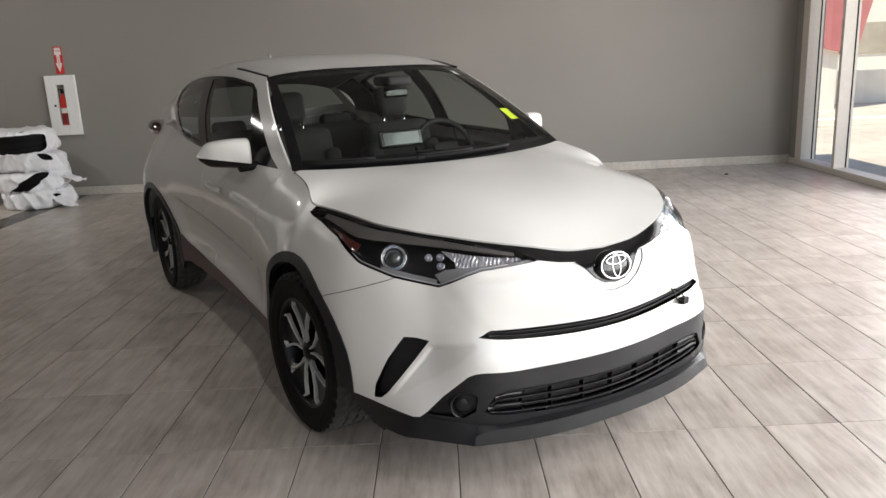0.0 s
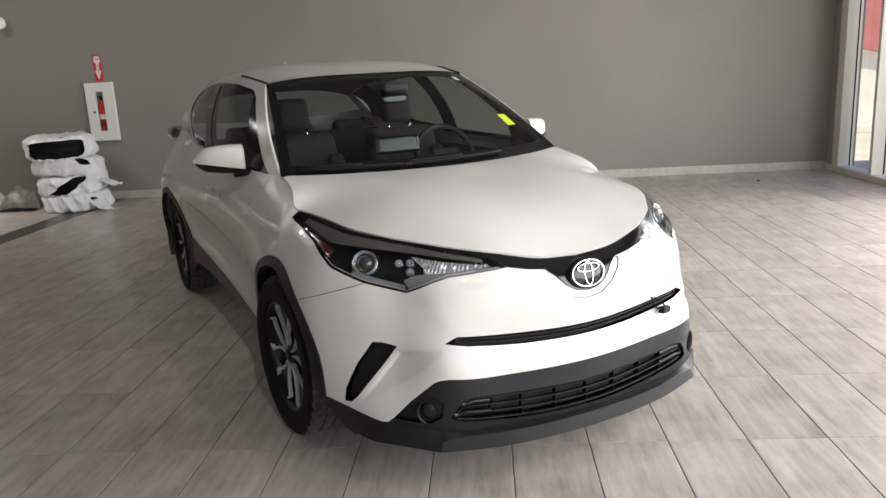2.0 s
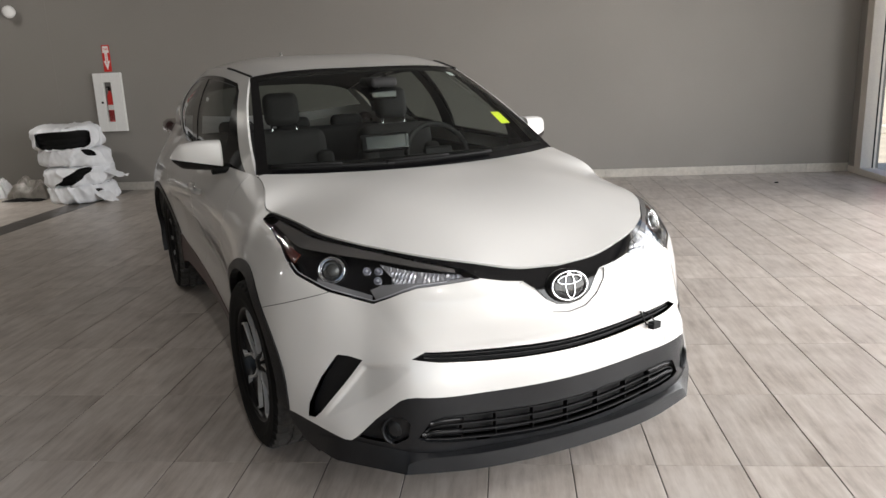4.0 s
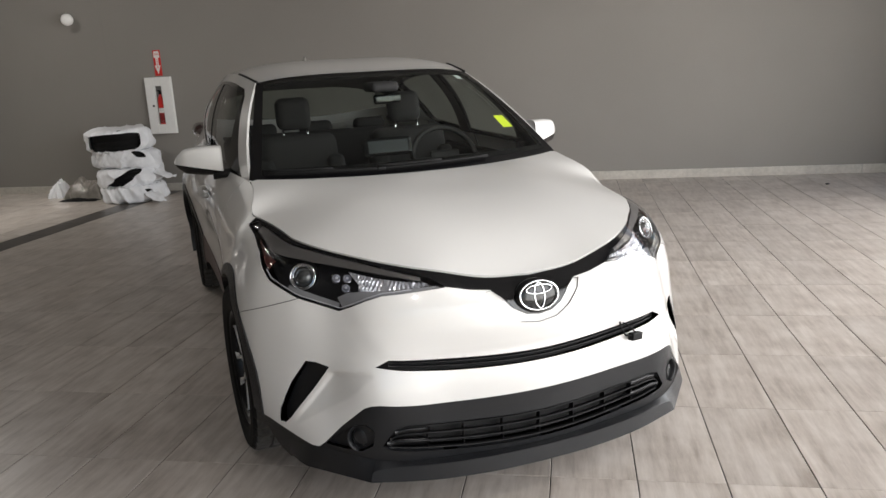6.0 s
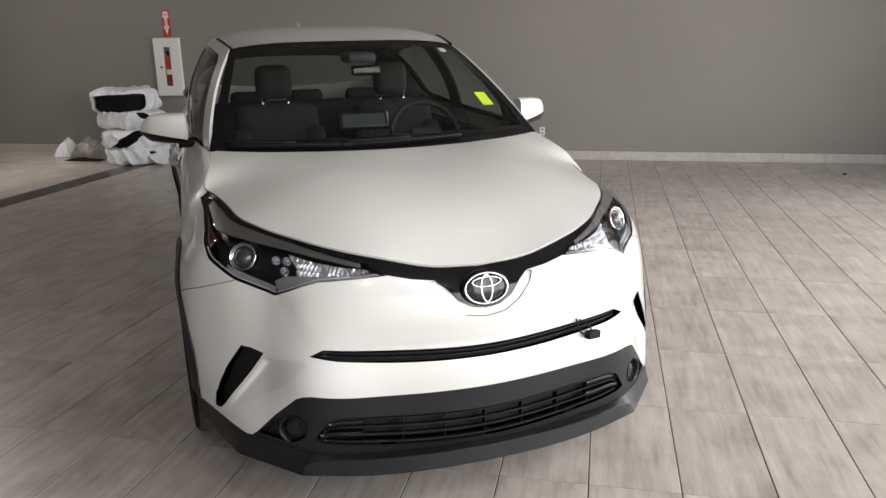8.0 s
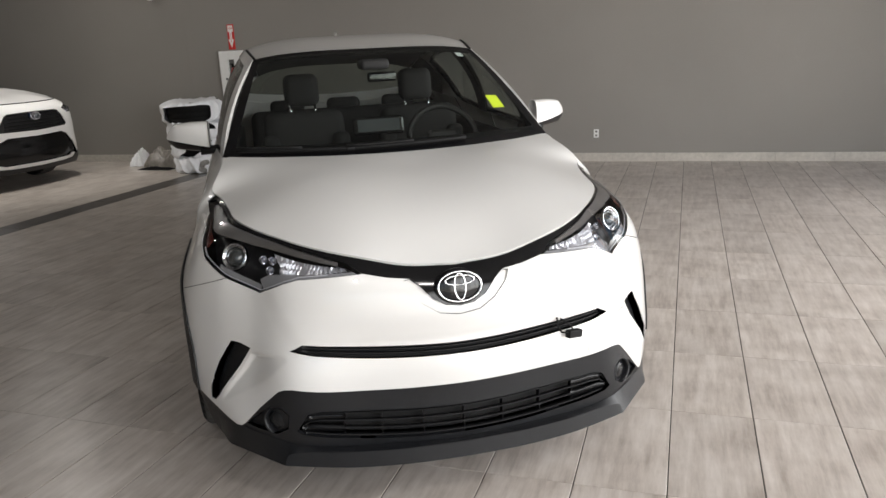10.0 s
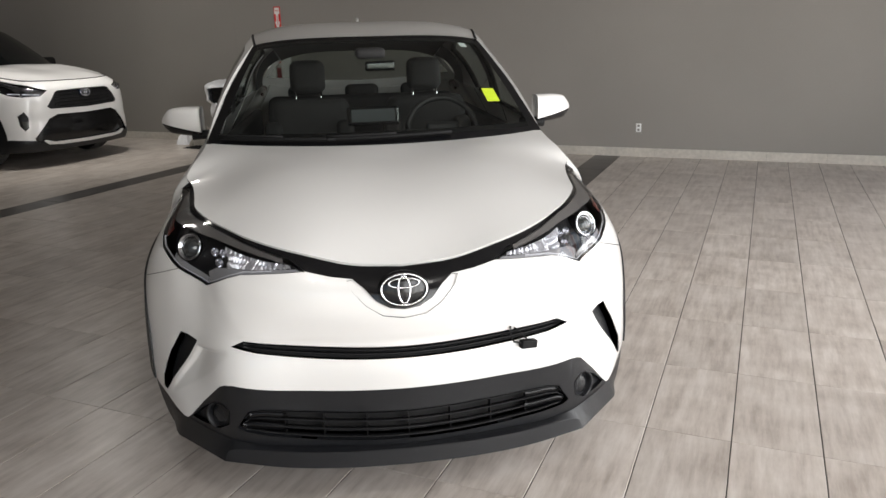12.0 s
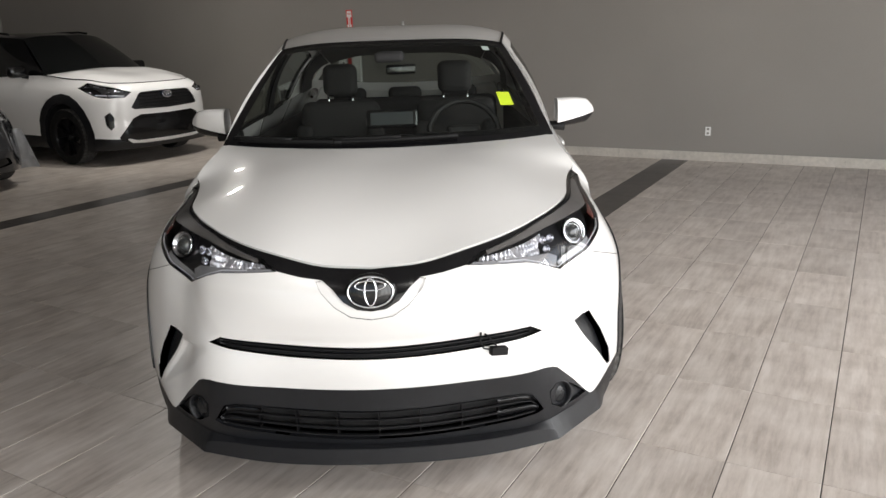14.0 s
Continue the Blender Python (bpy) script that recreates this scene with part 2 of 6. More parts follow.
def box(bm, lo, hi, bevel=0.0, m=None, segments=2):
    """Add a box between two corners, with rounded edges."""
    made = bmesh.ops.create_cube(bm, size=1)["verts"]
    size = [h - l for l, h in zip(lo, hi)]
    mid = [(h + l) / 2 for l, h in zip(lo, hi)]
    for v in made:
        v.co = Vector([c * s + o for c, s, o in zip(v.co, size, mid)])
    if bevel:
        edges = list({e for v in made for e in v.link_edges})
        made = bmesh.ops.bevel(bm, geom=edges, offset=bevel, segments=segments, affect="EDGES", profile=0.5)["verts"]
        made = [v for v in made]
    if m is not None:
        seen = set(made)
        todo = list(made)
        while todo:
            v = todo.pop()
            for e in v.link_edges:
                w = e.other_vert(v)
                if w not in seen:
                    seen.add(w)
                    todo.append(w)
        for v in seen:
            v.co = m @ v.co
    return bm


def boxed(name, lo, hi, mat, parent=None, bevel=0.0, label="", m=None, smooth=False):
    return part(name, box(bmesh.new(), lo, hi, bevel, m), mat, parent, label, smooth)


def lathe(profile, axis="y", segments=48, closed=False):
    """Verts and faces of a profile of (radius, along) turned round an axis."""
    n = len(profile)
    verts, faces = [], []
    for i in range(segments):
        a = 2 * math.pi * i / segments
        for r, h in profile:
            c, s = r * math.cos(a), r * math.sin(a)
            verts.append({"x": (h, c, s), "y": (c, h, s), "z": (c, s, h)}[axis])
    for i in range(segments):
        j = (i + 1) % segments
        for k in range(n if closed else n - 1):
            q = (k + 1) % n
            faces.append((i * n + k, i * n + q, j * n + q, j * n + k))
    return verts, faces


def tube(path, radius, sides=8, closed=False):
    """Verts and faces of a round bar along a path."""
    pts = [Vector(p) for p in path]
    verts, faces = [], []
    n = len(pts)
    for i, p in enumerate(pts):
        a = pts[(i - 1) % n] if closed or i else pts[0]
        b = pts[(i + 1) % n] if closed or i < n - 1 else pts[-1]
        way = (b - a).normalized()
        side = way.cross(Vector((0, 0, 1)))
        if side.length < 0.05:
            side = way.cross(Vector((1, 0, 0)))
        side.normalize()
        up = side.cross(way)
        for k in range(sides):
            q = 2 * math.pi * k / sides
            verts.append(p + radius * (math.cos(q) * side + math.sin(q) * up))
    for i in range(n if closed else n - 1):
        j = (i + 1) % n
        for k in range(sides):
            l = (k + 1) % sides
            faces.append((i * sides + k, i * sides + l, j * sides + l, j * sides + k))
    if not closed:
        faces.append(tuple(range(sides))[::-1])
        faces.append(tuple((n - 1) * sides + k for k in range(sides)))
    return verts, faces


def merged(*pieces):
    """Several (verts, faces) as one."""
    verts, faces = [], []
    for v, f in pieces:
        k = len(verts)
        verts += list(v)
        faces += [tuple(i + k for i in q) for q in f]
    return verts, faces


def moved(piece, m):
    return [m @ Vector(v) for v in piece[0]], piece[1]


def mirrored(piece):
    return [((-v[0], v[1], v[2]) if len(v) == 3 else (-v[0], v[1], v[2], -v[3], v[4], v[5])) for v in piece[0]], [tuple(reversed(f)) for f in piece[1]]


# ---------------------------------------------------------------- the showroom

wall_north = tagged(boxed("wall_north", (WEST - 0.2, BACK, -0.02), (SIDE + 0.25, BACK + 0.2, HIGH), "wall"), "grey painted back wall of the showroom", "wall", kind="structure")
wall_west = tagged(boxed("wall_west", (WEST - 0.2, FRONT - 0.2, -0.02), (WEST, BACK, HIGH), "wall"), "plain grey painted side wall", "wall", kind="structure")
tagged(boxed("ceiling", (WEST - 0.2, FRONT - 0.2, HIGH), (SIDE + 0.25, BACK + 0.2, HIGH + 0.15), "ceiling"), "pale ceiling of the showroom", "ceiling", kind="structure")
floor = tagged(boxed("floor", (WEST, FRONT, -0.12), (SIDE, BACK, -0.003), "grout"), "wood-look porcelain tile floor with dark joints", "floor", kind="structure")


def skirting(x0, x1, joints):
    run = tagged(new("baseboard"), "pale stone skirting along the back wall", "baseboard", kind="structure")
    edges = [x0, *joints, x1]
    for a, b in zip(edges, edges[1:]):
        boxed("skirting_piece", (a + 0.001, BACK - 0.012, 0.0), (b - 0.001, BACK - 0.0005, 0.105), "skirting", run, 0.003)


skirting(WEST, SIDE - 0.101, [WEST + 0.61 * k for k in range(1, 29)])
# a thin joint in the plasterboard
boxed("wall_seam", (-5.449, BACK - 0.0022, 0.105), (-5.440, BACK - 0.0003, HIGH), "wall", wall_north)


def glazing(name, m, length, posts, label):
    """A storefront wall along its own x axis, inside at -y: plinth, posts, head rail, panes."""
    frame_ob = tagged(new(name), label, "window", kind="structure")
    frame_ob.matrix_world = m
    boxed("sill", (0, -0.15, 0), (length, 0.04, 0.075), "alu", frame_ob, 0.004)
    boxed("head_rail", (0, -0.17, 3.3), (length, 0.04, 3.42), "alu", frame_ob, 0.004)
    boxed("bulkhead", (0, -0.17, 3.42), (length, 0.04, HIGH), "wall", frame_ob)
    for a, b in posts:
        boxed("post", (a, -0.138, 0.075), (b, 0.038, 3.3), "alu", frame_ob, 0.004)
        for x0, x1 in ((a - 0.004, a), (b, b + 0.004)):
            boxed("gasket", (x0, -0.007, 0.075), (x1, 0.009, 3.3), "gasket", frame_ob)
    for (_, a), (b, _) in zip(posts, posts[1:]):
        pane = surface("pane", [(a + 0.012, 0, 0.075), (b - 0.012, 0, 0.075), (b - 0.012, 0, 3.3), (a + 0.012, 0, 3.3)], [(0, 1, 2, 3)], "pane", frame_ob, smooth=False)
        pane.visible_shadow = False
    return frame_ob


posts = [(0.33, 0.49)] + [(1.25 + 1.3 * k, 1.31 + 1.3 * k) for k in range(10)] + [(13.7, 13.98)]
window_1 = glazing("window_1", pose(SIDE + 0.04, 10.0, 0, 0, 0, -90), 14.0, posts, "aluminium storefront glazing with tall clear panes")
window_2 = glazing("window_2", pose(SIDE, FRONT, 0, 0, 0, 180), 5.26, [(0.05 + 1.29 * k, 0.11 + 1.29 * k) for k in range(5)], "aluminium storefront glazing along the front")
# solid wall added out of view to keep front daylight off the west half
unseen_wall_south = tagged(boxed("unseen_wall_south", (WEST, FRONT - 0.2, -0.02), (SIDE - 5.26, FRONT, HIGH), "wall"), "unseen grey front wall that blocks daylight from the west half", "wall", kind="structure")
# corner pilaster between the grey wall and the glazing
pil = tagged(boxed("pilaster", (SIDE - 0.1, BACK - 0.145, 0.0), (SIDE + 0.1, BACK - 0.0005, HIGH), "pilaster", None, 0.004), "painted corner upstand beside the glazing", "wall", kind="structure")

# outdoors
tagged(boxed("ground", (-80, -80, -0.6), (90, 90, -0.13), "asphalt"), "sunlit pale concrete forecourt", "ground", kind="structure")

# ---------------------------------------------------------------- the white crossover
# Car space: x to its left-hand side, y from the nose to the tail, z up.
LEVELS = [0.17, 0.27, 0.37, 0.47, 0.57, 0.67, 0.77, 0.87, 0.97, 1.07]


def rib(x, y, turn, *out):
    """An upright section through the body: its foot, the way it faces, and how far it stands out at each level."""
    return (x, y, radians(turn), out)


RIBS = [
    rib(0.000, 0.000, 0, .000, .008, .010, .012, -.004, .005, -.035, -.170, -.300, -.40),
    rib(0.300, 0.030, 8, .000, .010, .012, .012, -.003, .005, -.020, -.105, -.220, -.35),
    rib(0.530, 0.085, 25, .010, .025, .032, .030, .000, -.020, -.050, -.145, -.240, -.33),
    rib(0.670, 0.215, 45, .020, .045, .030, .005, -.005, -.025, -.060, -.140, -.240, -.35),
    rib(0.785, 0.335, 60, .010, .020, .020, .005, -.008, -.022, -.055, -.145, -.270, -.40),
    rib(0.880, 0.490, 76, .000, .005, .008, .004, -.004, -.020, -.056, -.140, -.330, -.52),
    rib(0.908, 0.660, 86, .000, .000, .003, .004, .002, -.006, -.050, -.125, -.305, -.45),
    rib(0.912, 0.870, 90, .000, .000, .000, .003, .003, .000, -.040, -.112, -.235, -.38),
    rib(0.905, 1.040, 90, -.03, -.010, -.005, -.005, .000, .000, -.030, -.065, -.130, -.250),
    rib(0.868, 1.700, 90, -.05, -.020, -.015, -.020, -.012, .000, .008, -.004, -.036, -.08),
    rib(0.868, 2.400, 90, -.05, -.020, -.022, -.034, -.024, -.005, .008, .002, -.030, -.065),
    rib(0.892, 3.000, 90, -.05, -.020, -.015, -.022, -.010, .002, .012, .005, -.035, -.085),
    rib(0.935, 3.500, 91, .000, .000, .000, .000, .008, .010, .006, -.022, -.085, -.150),
    rib(0.915, 3.950, 102, .000, .010, .010, .020, .020, .012, .004, -.030, -.085, -.145),
    rib(0.720, 4.250, 140, .000, .010, .020, .030, .020, .000, -.020, -.050, -.100, -.150),
    rib(0.350, 4.335, 172, .000, .010, .020, .030, .020, .000, -.020, -.050, -.100, -.150),
    rib(0.000, 4.345, 180, .000, .010, .020, .030, .020, .000, -.020, -.050, -.100, -.150),
]


def use(ribs):
    """Take these ribs as the body that skin() follows."""
    global LAST, _x, _y, _a, _d
    LAST = len(ribs) - 1
    _x, _y, _a, _d = (np.array([r[k] for r in ribs]) for k in range(4))
    _x = np.concatenate([[-_x[1]], _x, [-_x[-2]]])
    _y = np.concatenate([[_y[1]], _y, [_y[-2]]])
    _a = np.concatenate([[-_a[1]], _a, [2 * math.pi - _a[-2]]])
    _d = np.concatenate([_d[1:2], _d, _d[-2:-1]])
    _d = np.concatenate([2 * _d[:, :1] - _d[:, 1:2], _d, 2 * _d[:, -1:] - _d[:, -2:-1]], axis=1)


use(RIBS)


def cubic(f):
    f2, f3 = f * f, f * f * f
    return np.stack([-0.5 * f3 + f2 - 0.5 * f, 1.5 * f3 - 2.5 * f2 + 1, -1.5 * f3 + 2 * f2 + 0.5 * f, 0.5 * f3 - 0.5 * f2])


def spline(xs, ys):
    """A smooth curve through a few (x, y)."""
    xs, ys = np.asarray(xs, float), np.asarray(ys, float)
    slope = np.gradient(ys, xs, axis=0)

    def at(x):
        x = np.clip(np.asarray(x, float), xs[0], xs[-1])
        i = np.clip(np.searchsorted(xs, x, side="right") - 1, 0, len(xs) - 2)
        h = xs[i + 1] - xs[i]
        f = (x - xs[i]) / h
        if ys.ndim > 1:
            f, h = f[..., None], h[..., None]
        return (2 * f**3 - 3 * f**2 + 1) * ys[i] + (f**3 - 2 * f**2 + f) * h * slope[i] + (3 * f**2 - 2 * f**3) * ys[i + 1] + (f**3 - f**2) * h * slope[i + 1]

    return at


def skin_raw(s, z, relief=True):
    s, z = np.asarray(s, float), np.asarray(z, float)
    i = np.clip(np.floor(s).astype(int), 0, LAST - 1)
    w = cubic(s - i)
    k = np.clip(((z - LEVELS[0]) / 0.1), -0.9, 9.6)
    j = np.clip(np.floor(k).astype(int), 0, 8)
    v = cubic(k - j)
    x = sum(w[q] * _x[i + q] for q in range(4))
    y = sum(w[q] * _y[i + q] for q in range(4))
    a = sum(w[q] * _a[i + q] for q in range(4))
    d = sum(w[q] * sum(v[r] * _d[i + q, j + r] for r in range(4)) for q in range(4))
    if relief:
        d = d + creases(s, z)
    return np.stack([x + d * np.sin(a), y - d * np.cos(a), z], axis=-1)


FACET = ((0.555, 0.55), (0.662, 0.524), (0.785, 0.335), (0.735, 0.318), (0.61, 0.462), (0.535, 0.515))


def creases(s, z):
    """Fine modelling of the nose: the lamp tails, the brow and the hollow beside the intake fins."""
    d = np.zeros(np.shape(s))
    if facet_run:
        # the lamp's tail swells between its outer edge and the bonnet
        z_hi, z_lo = top_line(s), np.interp(s, [4.4, 4.7, 5.0, 5.4, 5.8, 6.57, 7.2], [.78, .79, .812, .836, .857, .885, .914])
        f = np.clip((z - z_lo) / (z_hi - z_lo), 0, 1)
        d = d + 0.03 * f * (1 - f) * soft_step((s - 4.0) / 1.0) * soft_step((7.1 - s) / 0.7)
        # the shoulder reaches out round the lamp's tip and behind it
        d = d + 0.034 * np.exp(-(((s - 7.35) / np.where(s < 7.35, 1.0, 0.6)) ** 2)) * soft_step((z - 0.80) / 0.11)
        r = np.interp(s, _ss, _run)
        near, far = np.full(np.shape(s), 1.0), np.full(np.shape(s), 1.0)
        for k, ((x0, z0), (x1, z1)) in enumerate(zip(facet_run, facet_run[1:] + facet_run[:1])):
            l = math.hypot(x1 - x0, z1 - z0)
            gap = ((r - x0) * (z1 - z0) - (z - z0) * (x1 - x0)) / l * facet_turn
            if k in (0, 1):
                far = np.minimum(far, gap)
            else:
                near = np.minimum(near, gap)
        d = d - 0.020 * np.clip(near / 0.10, 0, 1) * soft_step(far / 0.018) * nose
        yy = np.interp(s, _ss, _along)
        door = soft_step((yy - 1.35) / 0.25) * soft_step((3.15 - yy) / 0.25)
        upper = 0.60 + 0.13 * (yy - 1.5) / 1.5
        lower = 0.37 + 0.07 * (yy - 1.6) / 1.4
        d = d - 0.022 * door * soft_step((upper - z) / 0.045) * soft_step((z - lower) / 0.14) * nose
        # the brow swells inward of a line from the lamp's low tip to the slot's end; the cheek beside it is hollow
        (x0, z0), (x1, z1) = cheek_run
        l = math.hypot(x1 - x0, z1 - z0)
        off = ((r - x0) * (z1 - z0) - (z - z0) * (x1 - x0)) / l
        off = off * (-1 if z1 < z0 else 1)
        upright = soft_step((z - 0.565) / 0.03) * soft_step((0.79 - z) / 0.06)
        d = d + upright * (0.004 * soft_step(-off / 0.07) - 0.001 * soft_step(off / 0.05) * soft_step((0.16 - off) / 0.09))
    return d


def soft_step(f):
    f = np.clip(f, 0, 1)
    return f * f * (3 - 2 * f)


facet_run, cheek_run, facet_turn, nose = [], [], 1.0, 1.0


def skin(s, z):
    return skin_raw(s, z)


def outward(s, z):
    e = 0.012
    ds = skin(np.minimum(s + e, LAST), z) - skin(np.maximum(s - e, 0), z)
    dz = skin(s, z + 0.004) - skin(s, z - 0.004)
    n = np.cross(ds, dz)
    n[..., 0] = np.where(np.asarray(s) < 1e-6, 0.0, n[..., 0])
    n /= np.linalg.norm(n, axis=-1, keepdims=True) + 1e-12
    return n


# running length along the body, to lay even triangles
_ss = np.linspace(0, LAST, 1601)
_run = np.concatenate([[0], np.cumsum(np.linalg.norm(np.diff(skin_raw(_ss, np.full(1601, 0.6), False), axis=0), axis=1))])
_along = skin_raw(_ss, np.full(1601, 0.6), False)[:, 1]


def run_of(s):
    return np.interp(s, _ss, _run)


def s_of(run):
    return np.interp(run, _run, _ss)


def s_at_x(x, z):
    """Where along the front the body is x from its middle line."""
    g = np.linspace(0, 6.9, 700)
    xs = skin_raw(g, np.full(700, z), False)[:, 0]
    return float(np.interp(x, np.maximum.accumulate(xs), g))


def s_at_y(y, z):
    """Where along the side the body is y from the nose."""
    g = np.linspace(4, 13.5, 900)
    ys = skin_raw(g, np.full(900, z), False)[:, 1]
    return float(np.interp(y, np.maximum.accumulate(ys), g))


def front(*points):
    """An outline on the front from (x, z)."""
    return [(float(run_of(s_at_x(x, z))), z) for x, z in points]


def bow(*points, n=9):
    """A smooth line across the nose through (x, z), level at the middle line; even spacing between the points."""
    xs = [-points[1][0]] + [p[0] for p in points]
    at = spline(xs, [points[1][1]] + [p[1] for p in points])
    xs = np.linspace(points[0][0], points[-1][0], n * (len(points) - 1) + 1)
    return [(float(x), float(z)) for x, z in zip(xs, at(xs))]


def flank(*points):
    """An outline on the side from (y, z)."""
    return [(float(run_of(s_at_y(y, z))), z) for y, z in points]


def inside(px, py, poly):
    c = np.zeros(len(px), bool)
    n = len(poly)
    for i in range(n):
        (x0, y0), (x1, y1) = poly[i - 1], poly[i]
        if y0 == y1:
            continue
        hit = ((y0 > py) != (y1 > py)) & (px < (x1 - x0) * (py - y0) / (y1 - y0) + x0)
        c ^= hit
    return c


def finer(poly, step=0.012):
    out = []
    for i in range(len(poly)):
        (x0, y0), (x1, y1) = poly[i - 1], poly[i]
        n = max(1, int(math.hypot(x1 - x0, y1 - y0) / step))
        out += [(x0 + (x1 - x0) * k / n, y0 + (y1 - y0) * k / n) for k in range(n)]
    return out


from mathutils.geometry import delaunay_2d_cdt


def carve(polys, lo, hi, step, dense=None):
    """Triangulate a rectangle so that every outline runs along edges. Returns points and triangles."""
    pts, edges = [], []
    for poly in polys:
        k = len(pts)
        fine = finer(poly, step * 0.8)
        pts += fine
        edges += [(k + i, k + (i + 1) % len(fine)) for i in range(len(fine))]
    nx, ny = int((hi[0] - lo[0]) / step), int((hi[1] - lo[1]) / step)
    gx, gy = np.meshgrid(np.linspace(lo[0], hi[0], nx + 1), np.linspace(lo[1], hi[1], ny + 1))
    grid = np.stack([gx.ravel(), gy.ravel()], axis=1)
    if dense:
        (ax, ay), (bx, by), fine_step = dense
        grid = grid[~((grid[:, 0] > ax) & (grid[:, 0] < bx) & (grid[:, 1] > ay) & (grid[:, 1] < by))]
        fx_, fy_ = np.meshgrid(np.arange(ax, bx, fine_step), np.arange(ay, by, fine_step))
        grid = np.concatenate([grid, np.stack([fx_.ravel(), fy_.ravel()], axis=1)])
    fixed = np.array(pts)
    keep = np.ones(len(grid), bool)
    for i in range(0, len(fixed), 200):
        d = np.abs(grid[:, None, :] - fixed[None, i:i + 200, :]).max(axis=2).min(axis=1)
        keep &= d > (dense[2] if dense else step) * 0.45
    pts += [tuple(p) for p in grid[keep]]
    v, e, f, *_ = delaunay_2d_cdt([Vector(p) for p in pts], edges, [], 0, 1e-6, False)
    return np.array([tuple(p) for p in v]), np.array([tuple(t) for t in f if len(t) == 3])


def patch(points, tris, lift, normal, depth=0.0, skirt=0.0):
    """Lift a flat triangulation on to the body, set back by depth, with a rim that turns inward by skirt. Verts carry their normals."""
    used, index = np.unique(tris, return_inverse=True)
    tris = index.reshape(tris.shape)
    p, n = lift(points[used]), normal(points[used])
    base = p - depth * n
    verts = [(*q, *m) for q, m in zip(base, n)]
    a, b, c = base[tris[:, 0]], base[tris[:, 1]], base[tris[:, 2]]
    turned_over = (np.cross(b - a, c - a) * n[tris[:, 0]]).sum(axis=1) < 0
    faces = [tuple(t[::-1]) if flip else tuple(t) for t, flip in zip(tris, turned_over)]
    if skirt:
        edges = {(f[i], f[(i + 1) % 3]) for f in faces for i in range(3)}
        for u, w in edges:
            if (w, u) not in edges and not (abs(base[u][0]) < 1e-5 and abs(base[w][0]) < 1e-5):
                side = np.cross(base[w] - base[u], n[u])
                side /= np.linalg.norm(side) + 1e-12
                k = len(verts)
                verts += [(*base[w], *side), (*base[u], *side), (*(base[u] - skirt * n[u]), *side), (*(base[w] - skirt * n[w]), *side)]
                faces.append((k, k + 1, k + 2, k + 3))
    return verts, faces


def both(piece):
    """A half and its mirror image, joined along the middle line."""
    v, f = piece
    n = len(v)
    other = [i if abs(p[0]) < 1e-5 else n + i for i, p in enumerate(v)]
    verts = [tuple(p) for p in v] + [((-p[0], p[1], p[2]) if len(p) == 3 else (-p[0], p[1], p[2], -p[3], p[4], p[5])) for p in v]
    return verts, list(f) + [tuple(other[i] for i in reversed(q)) for q in f]


facet_run = front(*FACET)
cheek_run = front((0.612, 0.722), (0.537, 0.558))

# the line where the bonnet, the glass and the roof begin
top_line = spline([0, .5, 1, 2, 3, 4, 5, 6, 7, 7.25, 7.5, 8, 8.32, 8.6, 9, 10, 11, 12, 13, 14, 15, 16],
                  [.793, .803, .833, .865, .881, .895, .906, .917, .933, .938, .955, 1.004, 1.034, 1.040, 1.044, 1.055, 1.085, 1.12, 1.13, 1.1, 1.07, 1.06])


def rs(s):
    return float(run_of(s))


def top(s, down=0.0):
    return (rs(s), float(top_line(s)) - down)


def arch(yc, a, b, start=-0.5, end=math.pi + 0.5, n=30):
    """An arch outline on the side, from (y, z)."""
    pts = []
    for k in range(n + 1):
        q = start + (end - start) * k / n
        pts.append((yc + a * math.cos(q), max(0.06, 0.335 + b * math.sin(q))))
    return flank(*pts)


def strip(points, width):
    """A thin closed outline along a polyline."""
    up, down = [], []
    for i, (x, y) in enumerate(points):
        x0, y0 = points[max(i - 1, 0)]
        x1, y1 = points[min(i + 1, len(points) - 1)]
        l = math.hypot(x1 - x0, y1 - y0) + 1e-9
        nx, ny = -(y1 - y0) / l * width / 2, (x1 - x0) / l * width / 2
        up.append((x + nx, y + ny))
        down.append((x - nx, y - ny))
    return up + down[::-1]


FRONT_AXLE, REAR_AXLE = 0.88, 3.52
lamp_low = front((0.29, 0.792), (0.40, 0.784), (0.49, 0.776), (0.535, 0.762), (0.575, 0.742), (0.612, 0.722), (0.655, 0.732), (0.72, 0.75), (0.755, 0.768))
lamp_up = [(rs(s), z) for s, z in ((4.7, .79), (5.0, .812), (5.4, .836), (5.8, .857), (6.57, .885), (7.0, .902), (7.2, .914))]
lamp_top = [top(s, float(np.interp(s, [1.2, 1.7, 2.2, 3.0, 4.6, 7.0], [.018, .012, .009, .007, .006, .006]))) for s in np.linspace(6.95, 1.2, 40)]
R_LAMP = lamp_low + lamp_up + lamp_top
R_BAND = [top(s) for s in np.linspace(0, 7.16, 50)] + [(rs(7.18), .91)] + lamp_top + [lamp_low[0]] + front((0.22, 0.777), (0.15, 0.768), (0.12, 0.745), (0.085, 0.705), (0.045, 0.682), (0.0, 0.676))
R_CRESCENT = front((0.17, 0.765), (0.155, 0.735), (0.115, 0.69), (0.065, 0.658), (0.0, 0.648), (0.0, 0.676), (0.045, 0.682), (0.085, 0.705), (0.12, 0.745), (0.15, 0.768))
R_SLOT = front(*bow((0.0, 0.515), (0.3, 0.525), (0.46, 0.543)), (0.537, 0.558), *bow((0.0, 0.553), (0.3, 0.564), (0.495, 0.579))[::-1])
